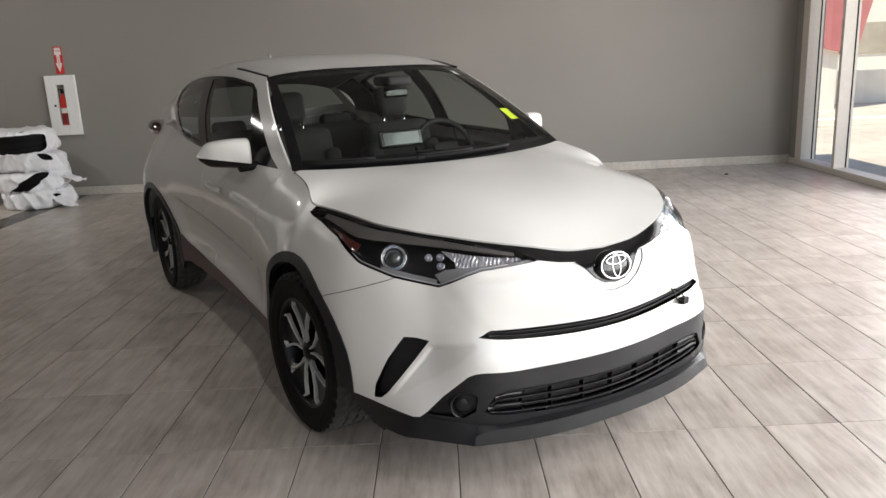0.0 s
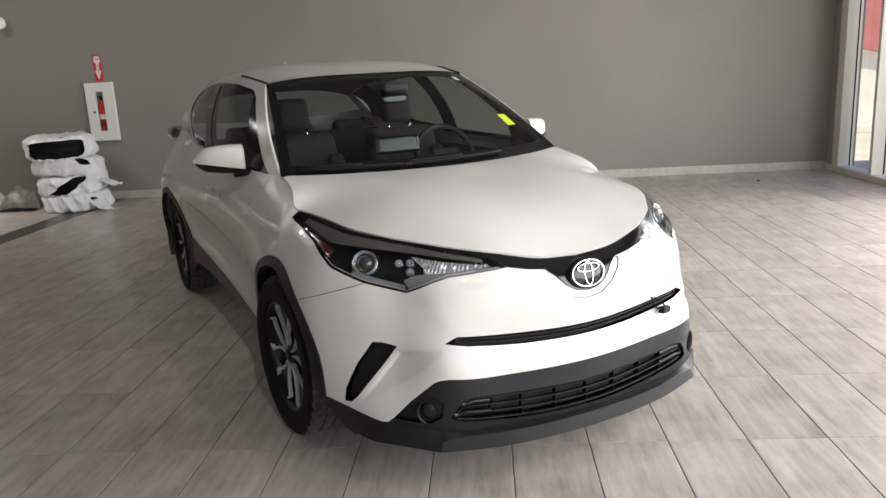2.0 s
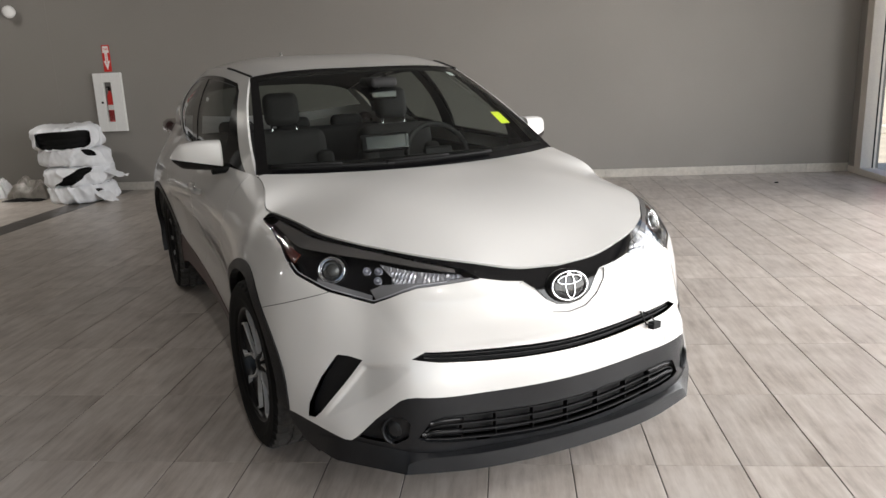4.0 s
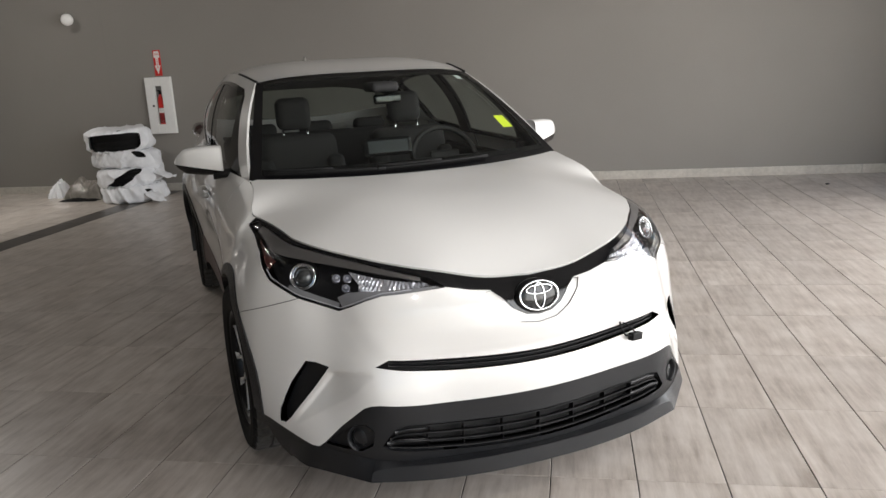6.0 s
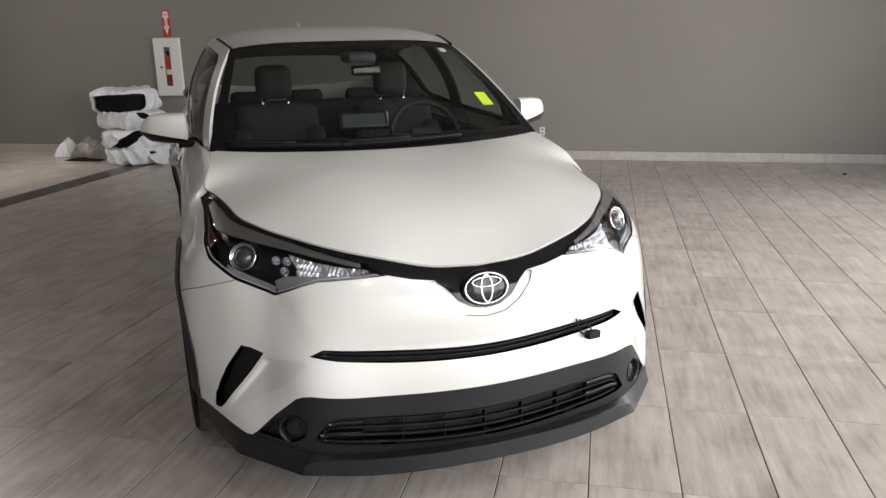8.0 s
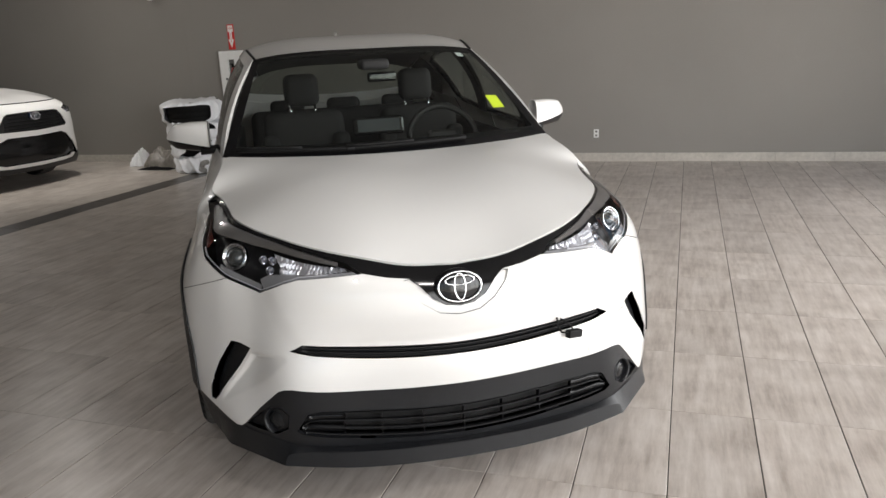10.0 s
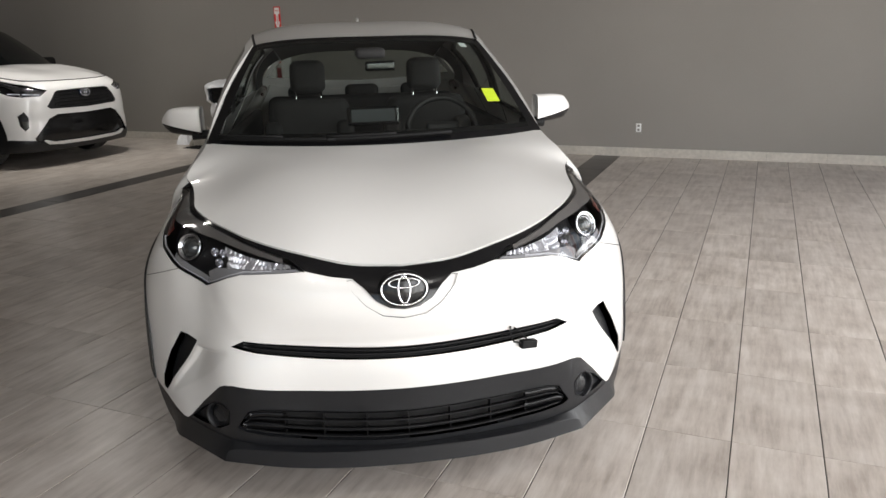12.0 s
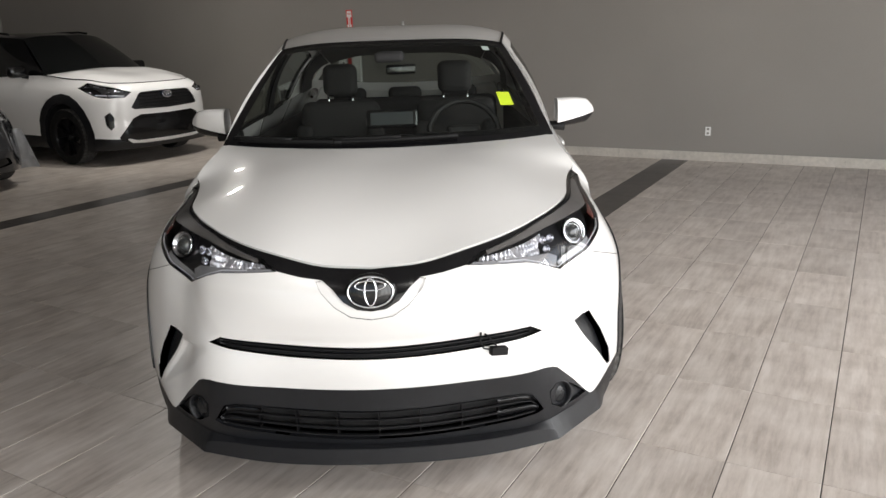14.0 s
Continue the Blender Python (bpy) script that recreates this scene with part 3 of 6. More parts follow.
R_FIN = front((0.724, 0.550), (0.695, 0.55), (0.66, 0.54), (0.72, 0.445), (0.785, 0.350), (0.802, 0.324), (0.818, 0.322), (0.812, 0.375), (0.772, 0.470))
low_edge = front(*bow((0.0, 0.417), (0.28, 0.42), (0.42, 0.428), (0.54, 0.441)), (0.565, 0.438), (0.585, 0.428), (0.65, 0.355), (0.7, 0.292), (0.722, 0.268))
R_LOWER = low_edge + front((0.78, 0.29), (0.83, 0.312), (0.85, 0.32)) + [(rs(5.6), .34), (rs(5.6), 0.05), (0.0, 0.05)]
grille_lo, grille_hi = bow((0.0, 0.240), (0.28, 0.248), (0.44, 0.266)), bow((0.0, 0.340), (0.28, 0.348), (0.46, 0.361))
R_GRILLE = front(*grille_lo, (0.515, 0.280), (0.538, 0.293), (0.50, 0.352), *grille_hi[::-1])
R_POCKET = front((0.560, 0.350), (0.582, 0.371), (0.615, 0.366), (0.655, 0.334), (0.698, 0.290), (0.66, 0.284), (0.60, 0.278), (0.566, 0.300))
R_ARCH_F, R_ARCH_R = arch(FRONT_AXLE, .405, .385), arch(REAR_AXLE, .405, .385)
R_CLAD_F, R_CLAD_R = arch(FRONT_AXLE, .455, .425), arch(REAR_AXLE, .455, .425)
R_SILL = flank((1.25, .37), (1.38, .345), (1.73, .343), (2.05, .362), (2.55, .394), (2.94, .437), (3.06, .465), (3.14, .46), (3.2, .3), (3.2, .1), (1.2, .1))
R_TAIL = flank((3.9, .42), (4.05, .42)) + [(rs(14), .42), (rs(16), .42), (rs(16), .1), (rs(13), .1), (rs(12.6), .1)]
SEAMS = [
    strip([lamp_low[7], (lamp_low[7][0] + 0.05, 0.735)] + flank((0.56, 0.665), (0.62, 0.64)), .0026),
    strip(flank((1.44, .36), (1.49, .5), (1.47, .65), (1.42, .80), (1.35, .94), (1.29, 1.03)), .0042),
    strip(flank((2.38, .36), (2.40, .6), (2.39, .85), (2.37, 1.07)), .0042),
    strip(flank((3.05, .44), (3.09, .6), (3.16, .78), (3.2, .95), (3.18, 1.1)), .0042),
]


def chin_top(x):
    """The line under the grille and the fog lamps where the chin spoiler begins."""
    return float(np.interp(x, [0, .30, .45, .56, .62, .714, .80], [.222, .226, .232, .246, .262, .275, .262]))


chin_cut = [(float(run_of(s_at_x(x, chin_top(x)))), chin_top(x) - .006) for x in (0.0, .15, .3, .45, .56, .62, .714, .80)]
BODY = chin_cut + [(chin_cut[-1][0] + .004, .19), (rs(4.25), 0.215), (rs(4.6), 0.285), (rs(4.78), 0.33), (rs(5.1), 0.345), (rs(6.5), 0.30)] + flank((1.30, .22), (1.45, .27), (1.78, .295), (2.4, .305), (2.9, .315), (3.05, .29), (3.15, .2)) + [(rs(13), 0.19), (rs(16), 0.22)] + [top(s) for s in np.linspace(16, 0, 160)]

pts2, tri2 = carve([BODY, R_LAMP, R_BAND, R_CRESCENT, R_SLOT, R_FIN, R_LOWER, R_GRILLE, R_ARCH_F, R_ARCH_R, R_CLAD_F, R_CLAD_R, R_SILL, R_TAIL, facet_run, R_POCKET, *SEAMS], (0.0, 0.08), (rs(16), 1.16), 0.017, ((0.005, 0.14), (rs(4.6), 0.755), 0.0085))
mid2 = pts2[tri2].mean(axis=1)
key = np.full(len(tri2), "", dtype="<U12")


def claim(name, poly):
    hit = inside(mid2[:, 0], mid2[:, 1], poly) & (key == "")
    key[hit] = name


key[~inside(mid2[:, 0], mid2[:, 1], BODY)] = "out"
for name, poly in (("arch", R_ARCH_F), ("arch", R_ARCH_R), ("lamp", R_LAMP), ("band", R_BAND), ("crescent", R_CRESCENT), ("slot", R_SLOT), ("fin", R_FIN), ("grille", R_GRILLE), ("pocket", R_POCKET),
                   ("lower", R_LOWER), ("clad_f", R_CLAD_F), ("clad_r", R_CLAD_R), ("sill", R_SILL), ("tail", R_TAIL)):
    claim(name, poly)
for k, poly in enumerate(SEAMS):
    claim("seam%d" % k, poly)
run, lev = mid2[:, 0], mid2[:, 1]
seam_b = np.interp(lev, [0.13, 0.30, 0.64, 0.665, 0.735, 0.75, 0.9], [rs(5.4), rs(5.4), rs(s_at_y(0.62, .64)), rs(s_at_y(0.56, .665)), lamp_low[7][0] + 0.05, lamp_low[7][0], lamp_low[7][0]])
y_of = skin_raw(s_of(run), lev, False)[:, 1]
free = key == ""
key[free & (run < seam_b)] = "bumper"
door_f = np.interp(lev, [.36, .5, .65, .80, .94, 1.03], [1.44, 1.49, 1.47, 1.42, 1.35, 1.29])
door_m = np.interp(lev, [.36, .6, .85, 1.07], [2.38, 2.40, 2.39, 2.37])
door_r = np.interp(lev, [.44, .6, .78, .95, 1.1], [3.05, 3.09, 3.16, 3.2, 3.18])
free = key == ""
key[free & (y_of < door_f)] = "fender"
key[(key == "") & (y_of < door_m)] = "door_front"
key[(key == "") & (y_of < door_r)] = "door_rear"
key[(key == "") & (run < rs(13.4))] = "quarter"
key[key == ""] = "rear"


def lift(q):
    return skin(s_of(q[:, 0]), q[:, 1])


def face_out(q):
    return outward(s_of(q[:, 0]), q[:, 1])


def region(name, depth=0.0, skirt=0.0):
    return patch(pts2, tri2[key == name], lift, face_out, depth, skirt)


car = thing("crossover", pose(0.612, 2.607, 0, 0, 0, 30.4), "pearl white compact crossover with black cladding, parked on the tiles", "car")
surface("front_bumper", *both(region("bumper", 0, .003)), "white_paint", car)
surface("lower_bumper", *both(region("lower", 0.002, .014)), "plastic", car, "matt black lower bumper panel")
surface("bumper_strip", *both(region("band", 0.003, .01)), "black_gloss", car, "gloss black strip joining the headlights")
surface("badge_recess", *both(region("crescent", 0.006, -.006)), "white_paint", car)
surface("upper_slot", *both(region("slot", 0.03, -.03)), "void", car, "narrow black upper intake slot")
surface("grille_cavity", *both(region("grille", 0.05, -.05)), "void", car)


def chin_spoiler():
    """A splitter with a crisp upper ridge, pointed corners and a flat wedge running back from each."""
    bottom = spline([0, .2, .4, .52, .587], [(0, -.040, .168), (.2, -.031, .169), (.4, .0, .173), (.52, .033, .179), (.587, .053, .183)])
    crest = spline([0, .2, .4, .52, .56, .587], [(0, -.036, .221), (.2, -.027, .222), (.4, .004, .225), (.52, .038, .226), (.561, .051, .222), (.578, .060, .212)])

    def on_skin(x):
        z = chin_top(x)
        return skin(np.array([s_at_x(x, z)]), np.array([z]))[0]

    def band(upper, lower):
        n = len(upper)
        return [tuple(q) for q in upper] + [tuple(q) for q in lower], [(i, n + i, n + i + 1, i + 1) for i in range(n - 1)]

    xs = np.linspace(0, .587, 40)
    shelf = np.array([on_skin(x * .56 / .587) for x in xs])
    ridge, foot_line = crest(xs), bottom(xs)
    brow = ridge + (shelf - ridge) / np.linalg.norm(shelf - ridge, axis=1, keepdims=True) * .006 + (0, 0, .002)
    lip = merged(band(shelf, brow), band(brow, ridge), band(ridge, foot_line), band(foot_line, foot_line * (.97, 1, 1) + (0, .10, .012)))
    f = np.linspace(0, 1, 14)
    back_low = np.column_stack([np.interp(f, [0, .8, 1], q) for q in ((.587, .767, .797), (.053, .234, .335), (.183, .198, .200))])
    back_top = np.array([on_skin(np.interp(q, [0, .8, 1], [.56, .735, .80])) for q in f])
    back_mid = back_top * .5 + back_low * .5
    back_mid[0] = ridge[-1]
    wedge = merged(band(back_top, back_mid), band(back_mid, back_low), band(back_low, back_low * (.93, 1, 1) + (0, .08, .01)))
    return lip, wedge


lip, wedge = chin_spoiler()
spoiler = creased(surface("chin_spoiler", *both(lip), "plastic", car, "dark grey grained plastic chin spoiler with pointed corners"), 22)
recess = region("pocket", 0.016, -.016)
for flip in (False, True):
    creased(surface("spoiler_wedge", *(mirrored(wedge) if flip else wedge), "plastic", spoiler), 22)
    surface("fog_recess", *(mirrored(recess) if flip else recess), "plastic", car)
surface("tail_panel", *both(region("rear", 0, .012)), "white_paint", car)
surface("rear_valance", *both(region("tail", 0, .012)), "plastic", car)
for side, flip in (("left", False), ("right", True)):
    for name, key_name, mat, depth, skirt in (("fender", "fender", "white_paint", 0, .002), ("door", "door_front", "white_paint", 0, .002), ("door", "door_rear", "white_paint", 0, .002),
                                            ("quarter_panel", "quarter", "white_paint", 0, .002), ("arch_trim", "clad_f", "plastic", -.006, .03), ("arch_trim", "clad_r", "plastic", -.006, .03),
                                            ("side_skirt", "sill", "maroon", -.004, .02), ("fin_intake", "fin", "plastic", .03, -.03)):
        piece = region(key_name, depth, skirt)
        surface(name, *(mirrored(piece) if flip else piece), mat, car)
    for k in range(len(SEAMS)):
        piece = region("seam%d" % k, 0.006, -.004)
        surface("shut_line", *(mirrored(piece) if flip else piece), "void", car)
    piece = region("lamp", 0.0, .0)
    lamp = surface("headlight", *(mirrored(piece) if flip else piece), "lens", car, "clear headlight with projector and black bezel")
    lamp.visible_shadow = False
    piece = region("lamp", 0.05, -.048)
    surface("bezel", *(mirrored(piece) if flip else piece), "lamp_black", lamp)


# bonnet
def plate(cx, cy, cz, ease=1e-7):
    """A smooth height over (x, y) through given places."""
    p = np.stack([cx, cy], axis=1)
    n = len(p)

    def u(r):
        return np.where(r > 1e-9, r * r * np.log(r + 1e-12), 0)

    a = np.zeros((n + 3, n + 3))
    a[:n, :n] = u(np.linalg.norm(p[:, None] - p[None], axis=2)) + ease * np.eye(n)
    a[:n, n], a[:n, n + 1:] = 1, p
    a[n, :n], a[n + 1:, :n] = 1, p.T
    w = np.linalg.solve(a, np.concatenate([cz, [0, 0, 0]]))

    def at(q):
        return u(np.linalg.norm(q[:, None] - p[None], axis=2)) @ w[:n] + w[n] + q @ w[n + 1:]

    return at


def cowl(x):
    """The rear edge of the bonnet."""
    x = np.asarray(x, float)
    return np.stack([x, 0.965 + 0.25 * (x / 0.74) ** 2, np.full_like(x, 1.035) + 0.004 * (x / 0.74) ** 4], axis=-1)


SA = 8.32
edge_s = np.linspace(0, SA - .04, 64)
edge = skin(edge_s, top_line(edge_s))
A_FOOT = skin(np.array([SA]), top_line(np.array([SA])))[0]
cowl_x = np.linspace(A_FOOT[0] - 0.03, 0, 14)
rear = cowl(cowl_x)
# a smooth crown that rolls off to the shut line
ctrl = [e for e in edge[::2]] + [r for r in rear[1::3]]
ctrl += [np.array(q) for q in ((0.0, 0.22, .872), (0.0, 0.5, .958), (0.0, .78, 1.006), (0.34, .40, .934), (.38, .68, .992), (.43, .93, 1.022))]
ctrl = np.array([q for q in ctrl] + [q * (-1, 1, 1) for q in ctrl if q[0] > 1e-6])
height = plate(ctrl[:, 0], ctrl[:, 1], ctrl[:, 2], 2.5e-4)


inset = edge - np.column_stack([0.003 * edge[:, 0] / 0.8, -0.004 * (1 - edge[:, 0] / 0.8), np.zeros(len(edge))])
half = [tuple(e[:2]) for e in inset] + [tuple(r[:2]) for r in rear]
outline = half + [(-x, y) for x, y in half[::-1] if x > 1e-6]
hp, ht = carve([outline], (-0.85, 0.0), (0.85, 1.3), 0.02)
hm = hp[ht].mean(axis=1)
ht = ht[inside(hm[:, 0], hm[:, 1], outline)]


def hood_lift(q):
    return np.column_stack([q, height(q)])


def hood_up(q):
    e = 0.004
    gx = (height(q + (e, 0)) - height(q - (e, 0))) / (2 * e)
    gy = (height(q + (0, e)) - height(q - (0, e))) / (2 * e)
    n = np.column_stack([-gx, -gy, np.ones(len(q))])
    return n / np.linalg.norm(n, axis=1, keepdims=True)


gap_rows = [edge - (0, 0, .012), edge * (.96, 1, 1) + (0, .02, -.045)]
gap_faces = [(i, i + 1, len(edge) + i + 1, len(edge) + i) for i in range(len(edge) - 1)]
surface("bonnet_gap", *both(([tuple(p) for r in gap_rows for p in r], gap_faces)), "void", car)
surface("bonnet", *patch(hp, ht, hood_lift, hood_up, -0.004, .02), "white_paint", car, "pearl white bonnet")

# glasshouse
rail = spline([0, .2, .4, .6, .8, 1], [(.580, 1.93, 1.438), (.622, 2.3, 1.484), (.638, 2.7, 1.492), (.632, 3.1, 1.468), (.622, 3.5, 1.412), (.60, 3.85, 1.33)])
T_END = 12.6


def glasshouse(q):
    t, h = q[:, 0], q[:, 1]
    s = SA + (T_END - SA) * t
    b, r = skin(s, top_line(s)), rail(t)
    p = b + (r - b) * h[:, None]
    bulge = (0.10 + 0.08 * np.clip(t / 0.5, 0, 1)) * h * (1 - h)
    p[:, 0] += bulge
    p[:, 2] += bulge * 0.4
    return p


def house_out(q):
    e = 0.004
    du = glasshouse(q + (e, 0)) - glasshouse(q - (e, 0))
    dv = glasshouse(q + (0, e)) - glasshouse(q - (0, e))
    n = np.cross(du, dv)
    return n / np.linalg.norm(n, axis=1, keepdims=True)


W_DARK = [(.046, .0), (.054, .10), (.056, .80), (.076, .88), (.2, .9), (.4, .9), (.6, .9), (.67, .9), (.75, .87), (.81, .80), (.795, .55), (.755, .30), (.70, .10), (.665, .04), (.6, .0), (.4, .0)]
W_FRONT = [(.150, .05), (.112, .25), (.078, .78), (.088, .84), (.3, .86), (.37, .86), (.38, .5), (.39, .06)]
W_REAR = [(.45, .06), (.44, .5), (.43, .86), (.6, .86), (.65, .86), (.72, .83), (.765, .77), (.75, .55), (.715, .34), (.665, .15), (.64, .07)]
gp, gt = carve([W_DARK, W_FRONT, W_REAR], (0.0, 0.0), (1.0, 1.0), 0.03)
gm = gp[gt].mean(axis=1)
dark = inside(gm[:, 0], gm[:, 1], W_DARK)
wf, wr = inside(gm[:, 0], gm[:, 1], W_FRONT), inside(gm[:, 0], gm[:, 1], W_REAR)
for flip in (False, True):
    for name, mask, mat, depth, skirt in (("roof_pillar", ~dark, "white_paint", 0, .012), ("window_surround", dark & ~wf & ~wr, "black_gloss", .004, .012), ("side_window", wf, "side_glass", .007, 0), ("side_window", wr, "privacy", .007, 0)):
        piece = patch(gp, gt[mask], glasshouse, house_out, depth, skirt)
        ob = surface(name, *(mirrored(piece) if flip else piece), mat, car)
        if mat in ("privacy", "side_glass"):
            ob.visible_shadow = False


def header_rail(x, t):
    """A line across the roof at t along the rails."""
    r = rail(np.full(len(x), t))
    f = np.clip(x / r[:, 0], -1, 1)
    bow = -0.10 * (1 - f**2) * (1 - t) ** 3 + 0.12 * (1 - f**2) * t**3
    return np.column_stack([x, r[:, 1] + bow, r[:, 2] + (0.03 + 0.028 * min(1, t / 0.3)) * (1 - f**4)])


def sheet(name, rows, mat, parent, label="", thick=0.0):
    n, m = len(rows), len(rows[0])
    verts = [tuple(p) for r in rows for p in r]
    faces = [(i * m + j, i * m + j + 1, (i + 1) * m + j + 1, (i + 1) * m + j) for i in range(n - 1) for j in range(m - 1)]
    return surface(name, verts, faces, mat, parent, label)


rows = []
for t in np.linspace(0, 1, 30):
    xr = float(rail(t)[0])
    rows.append(header_rail(np.linspace(-xr, xr, 33), t))
sheet("roof", rows, "white_paint", car, "pearl white roof")
for side in (-1, 1):
    ditch = rail(np.linspace(.0, .20, 16)) * (side, 1, 1) + (-side * .008, 0, .003)
    surface("roof_moulding", *tube([tuple(q) for q in ditch], .007, 8), "gasket", car, "thin black roof moulding")

top_row = rows[0]
fx = np.linspace(-1, 1, 33)
low_row = np.column_stack([fx * A_FOOT[0], cowl(fx * A_FOOT[0])[:, 1:]])
low_row[:, 1] = np.interp(np.abs(fx), [0, 1], [0, 0]) + 1.0 + (A_FOOT[1] - 1.0) * fx**2
low_row[:, 2] += 0.004
screen_rows = []
for h in np.linspace(0, 1, 25):
    r = low_row * (1 - h) + top_row * h
    r[:, 2] += 0.11 * h * (1 - h) * (1 - 0.5 * fx**2)
    r[:, 1] -= 0.08 * h * (1 - h)
    screen_rows.append(r)
S = np.array(screen_rows)


def screen_part(name, h0, h1, x0, x1, mat, lift_by=0.0, label=""):
    return sheet(name, [r[x0:x1] + (0, -lift_by * 0.4, lift_by) for r in S[h0:h1]], mat, car, label)


ws = screen_part("windscreen", 1, 24, 1, 32, "windscreen", 0.0, "large raked windscreen")
ws.visible_shadow = False
for nm, args in (("frit", (0, 3, 0, 33)), ("frit", (22, 25, 0, 33)), ("frit", (2, 23, 0, 2)), ("frit", (2, 23, 31, 33))):
    screen_part("windscreen_border", *args, "black_gloss", -0.003)

# tailgate glass
tail_s = np.linspace(T_END, LAST, 17)
tail_edge = skin(tail_s, top_line(tail_s))
tail_low = np.concatenate([tail_edge * (-1, 1, 1), tail_edge[::-1][1:]])
tail_up = rows[-1]
trows = [tail_up * (1 - h) + tail_low * h + (0, 0.06 * h * (1 - h), 0.08 * h * (1 - h)) for h in np.linspace(0, 1, 13)]
sheet("tailgate_upper", trows[:2], "white_paint", car)
rear_glass = sheet("rear_window", [r[2:31] for r in trows[1:11]], "privacy", car)
rear_glass.visible_shadow = False
sheet("tailgate_lower", trows[10:], "white_paint", car)
sheet("tailgate_side", [r[:3] for r in trows[1:11]], "white_paint", car)
sheet("tailgate_side", [r[30:] for r in trows[1:11]], "white_paint", car)
boxed("underbody", (-.60, .25, .20), (.60, 4.2, .36), "void", car)


# ---------------------------------------------------------------- the crossover's fittings
def spot(x, z, depth=0.0):
    """A place on the nose, x from the middle line, and the way the body faces there."""
    side = -1.0 if x < 0 else 1.0
    s = np.array([s_at_x(abs(x), z)])
    p, n = skin(s, np.array([z]))[0], outward(s, np.array([z]))[0]
    p = p - depth * n
    return Vector((side * p[0], p[1], p[2])), Vector((side * n[0], n[1], n[2]))


def facing(p, n):
    """A pose at p whose z axis is n and whose y axis points up."""
    n = Vector(n).normalized()
    right = Vector((0, 0, 1)).cross(n).normalized()
    up = n.cross(right)
    m = Matrix((right, up, n)).transposed().to_4x4()
    m.translation = p
    return m


def turned(profile, m, segments=32):
    return moved(lathe(profile, "z", segments), m)


def band_bar(xs, z_of, depth, tall, deep, taper=True):
    """A bar that follows the nose between two x, with its own thickness."""
    verts, faces = [], []
    for x in xs:
        z = z_of(x)
        p, n = spot(x, z, depth)
        up = Vector((0, 0, tall / 2))
        back = n * deep
        verts += [p + up, p - up, p - up - back, p + up - back]
    n = len(xs)
    for i in range(n - 1):
        for k in range(4):
            q = (k + 1) % 4
            faces.append((i * 4 + k, i * 4 + q, i * 4 + 4 + q, i * 4 + 4 + k))
    faces += [(0, 1, 2, 3), ((n - 1) * 4 + 3, (n - 1) * 4 + 2, (n - 1) * 4 + 1, (n - 1) * 4)]
    return verts, faces


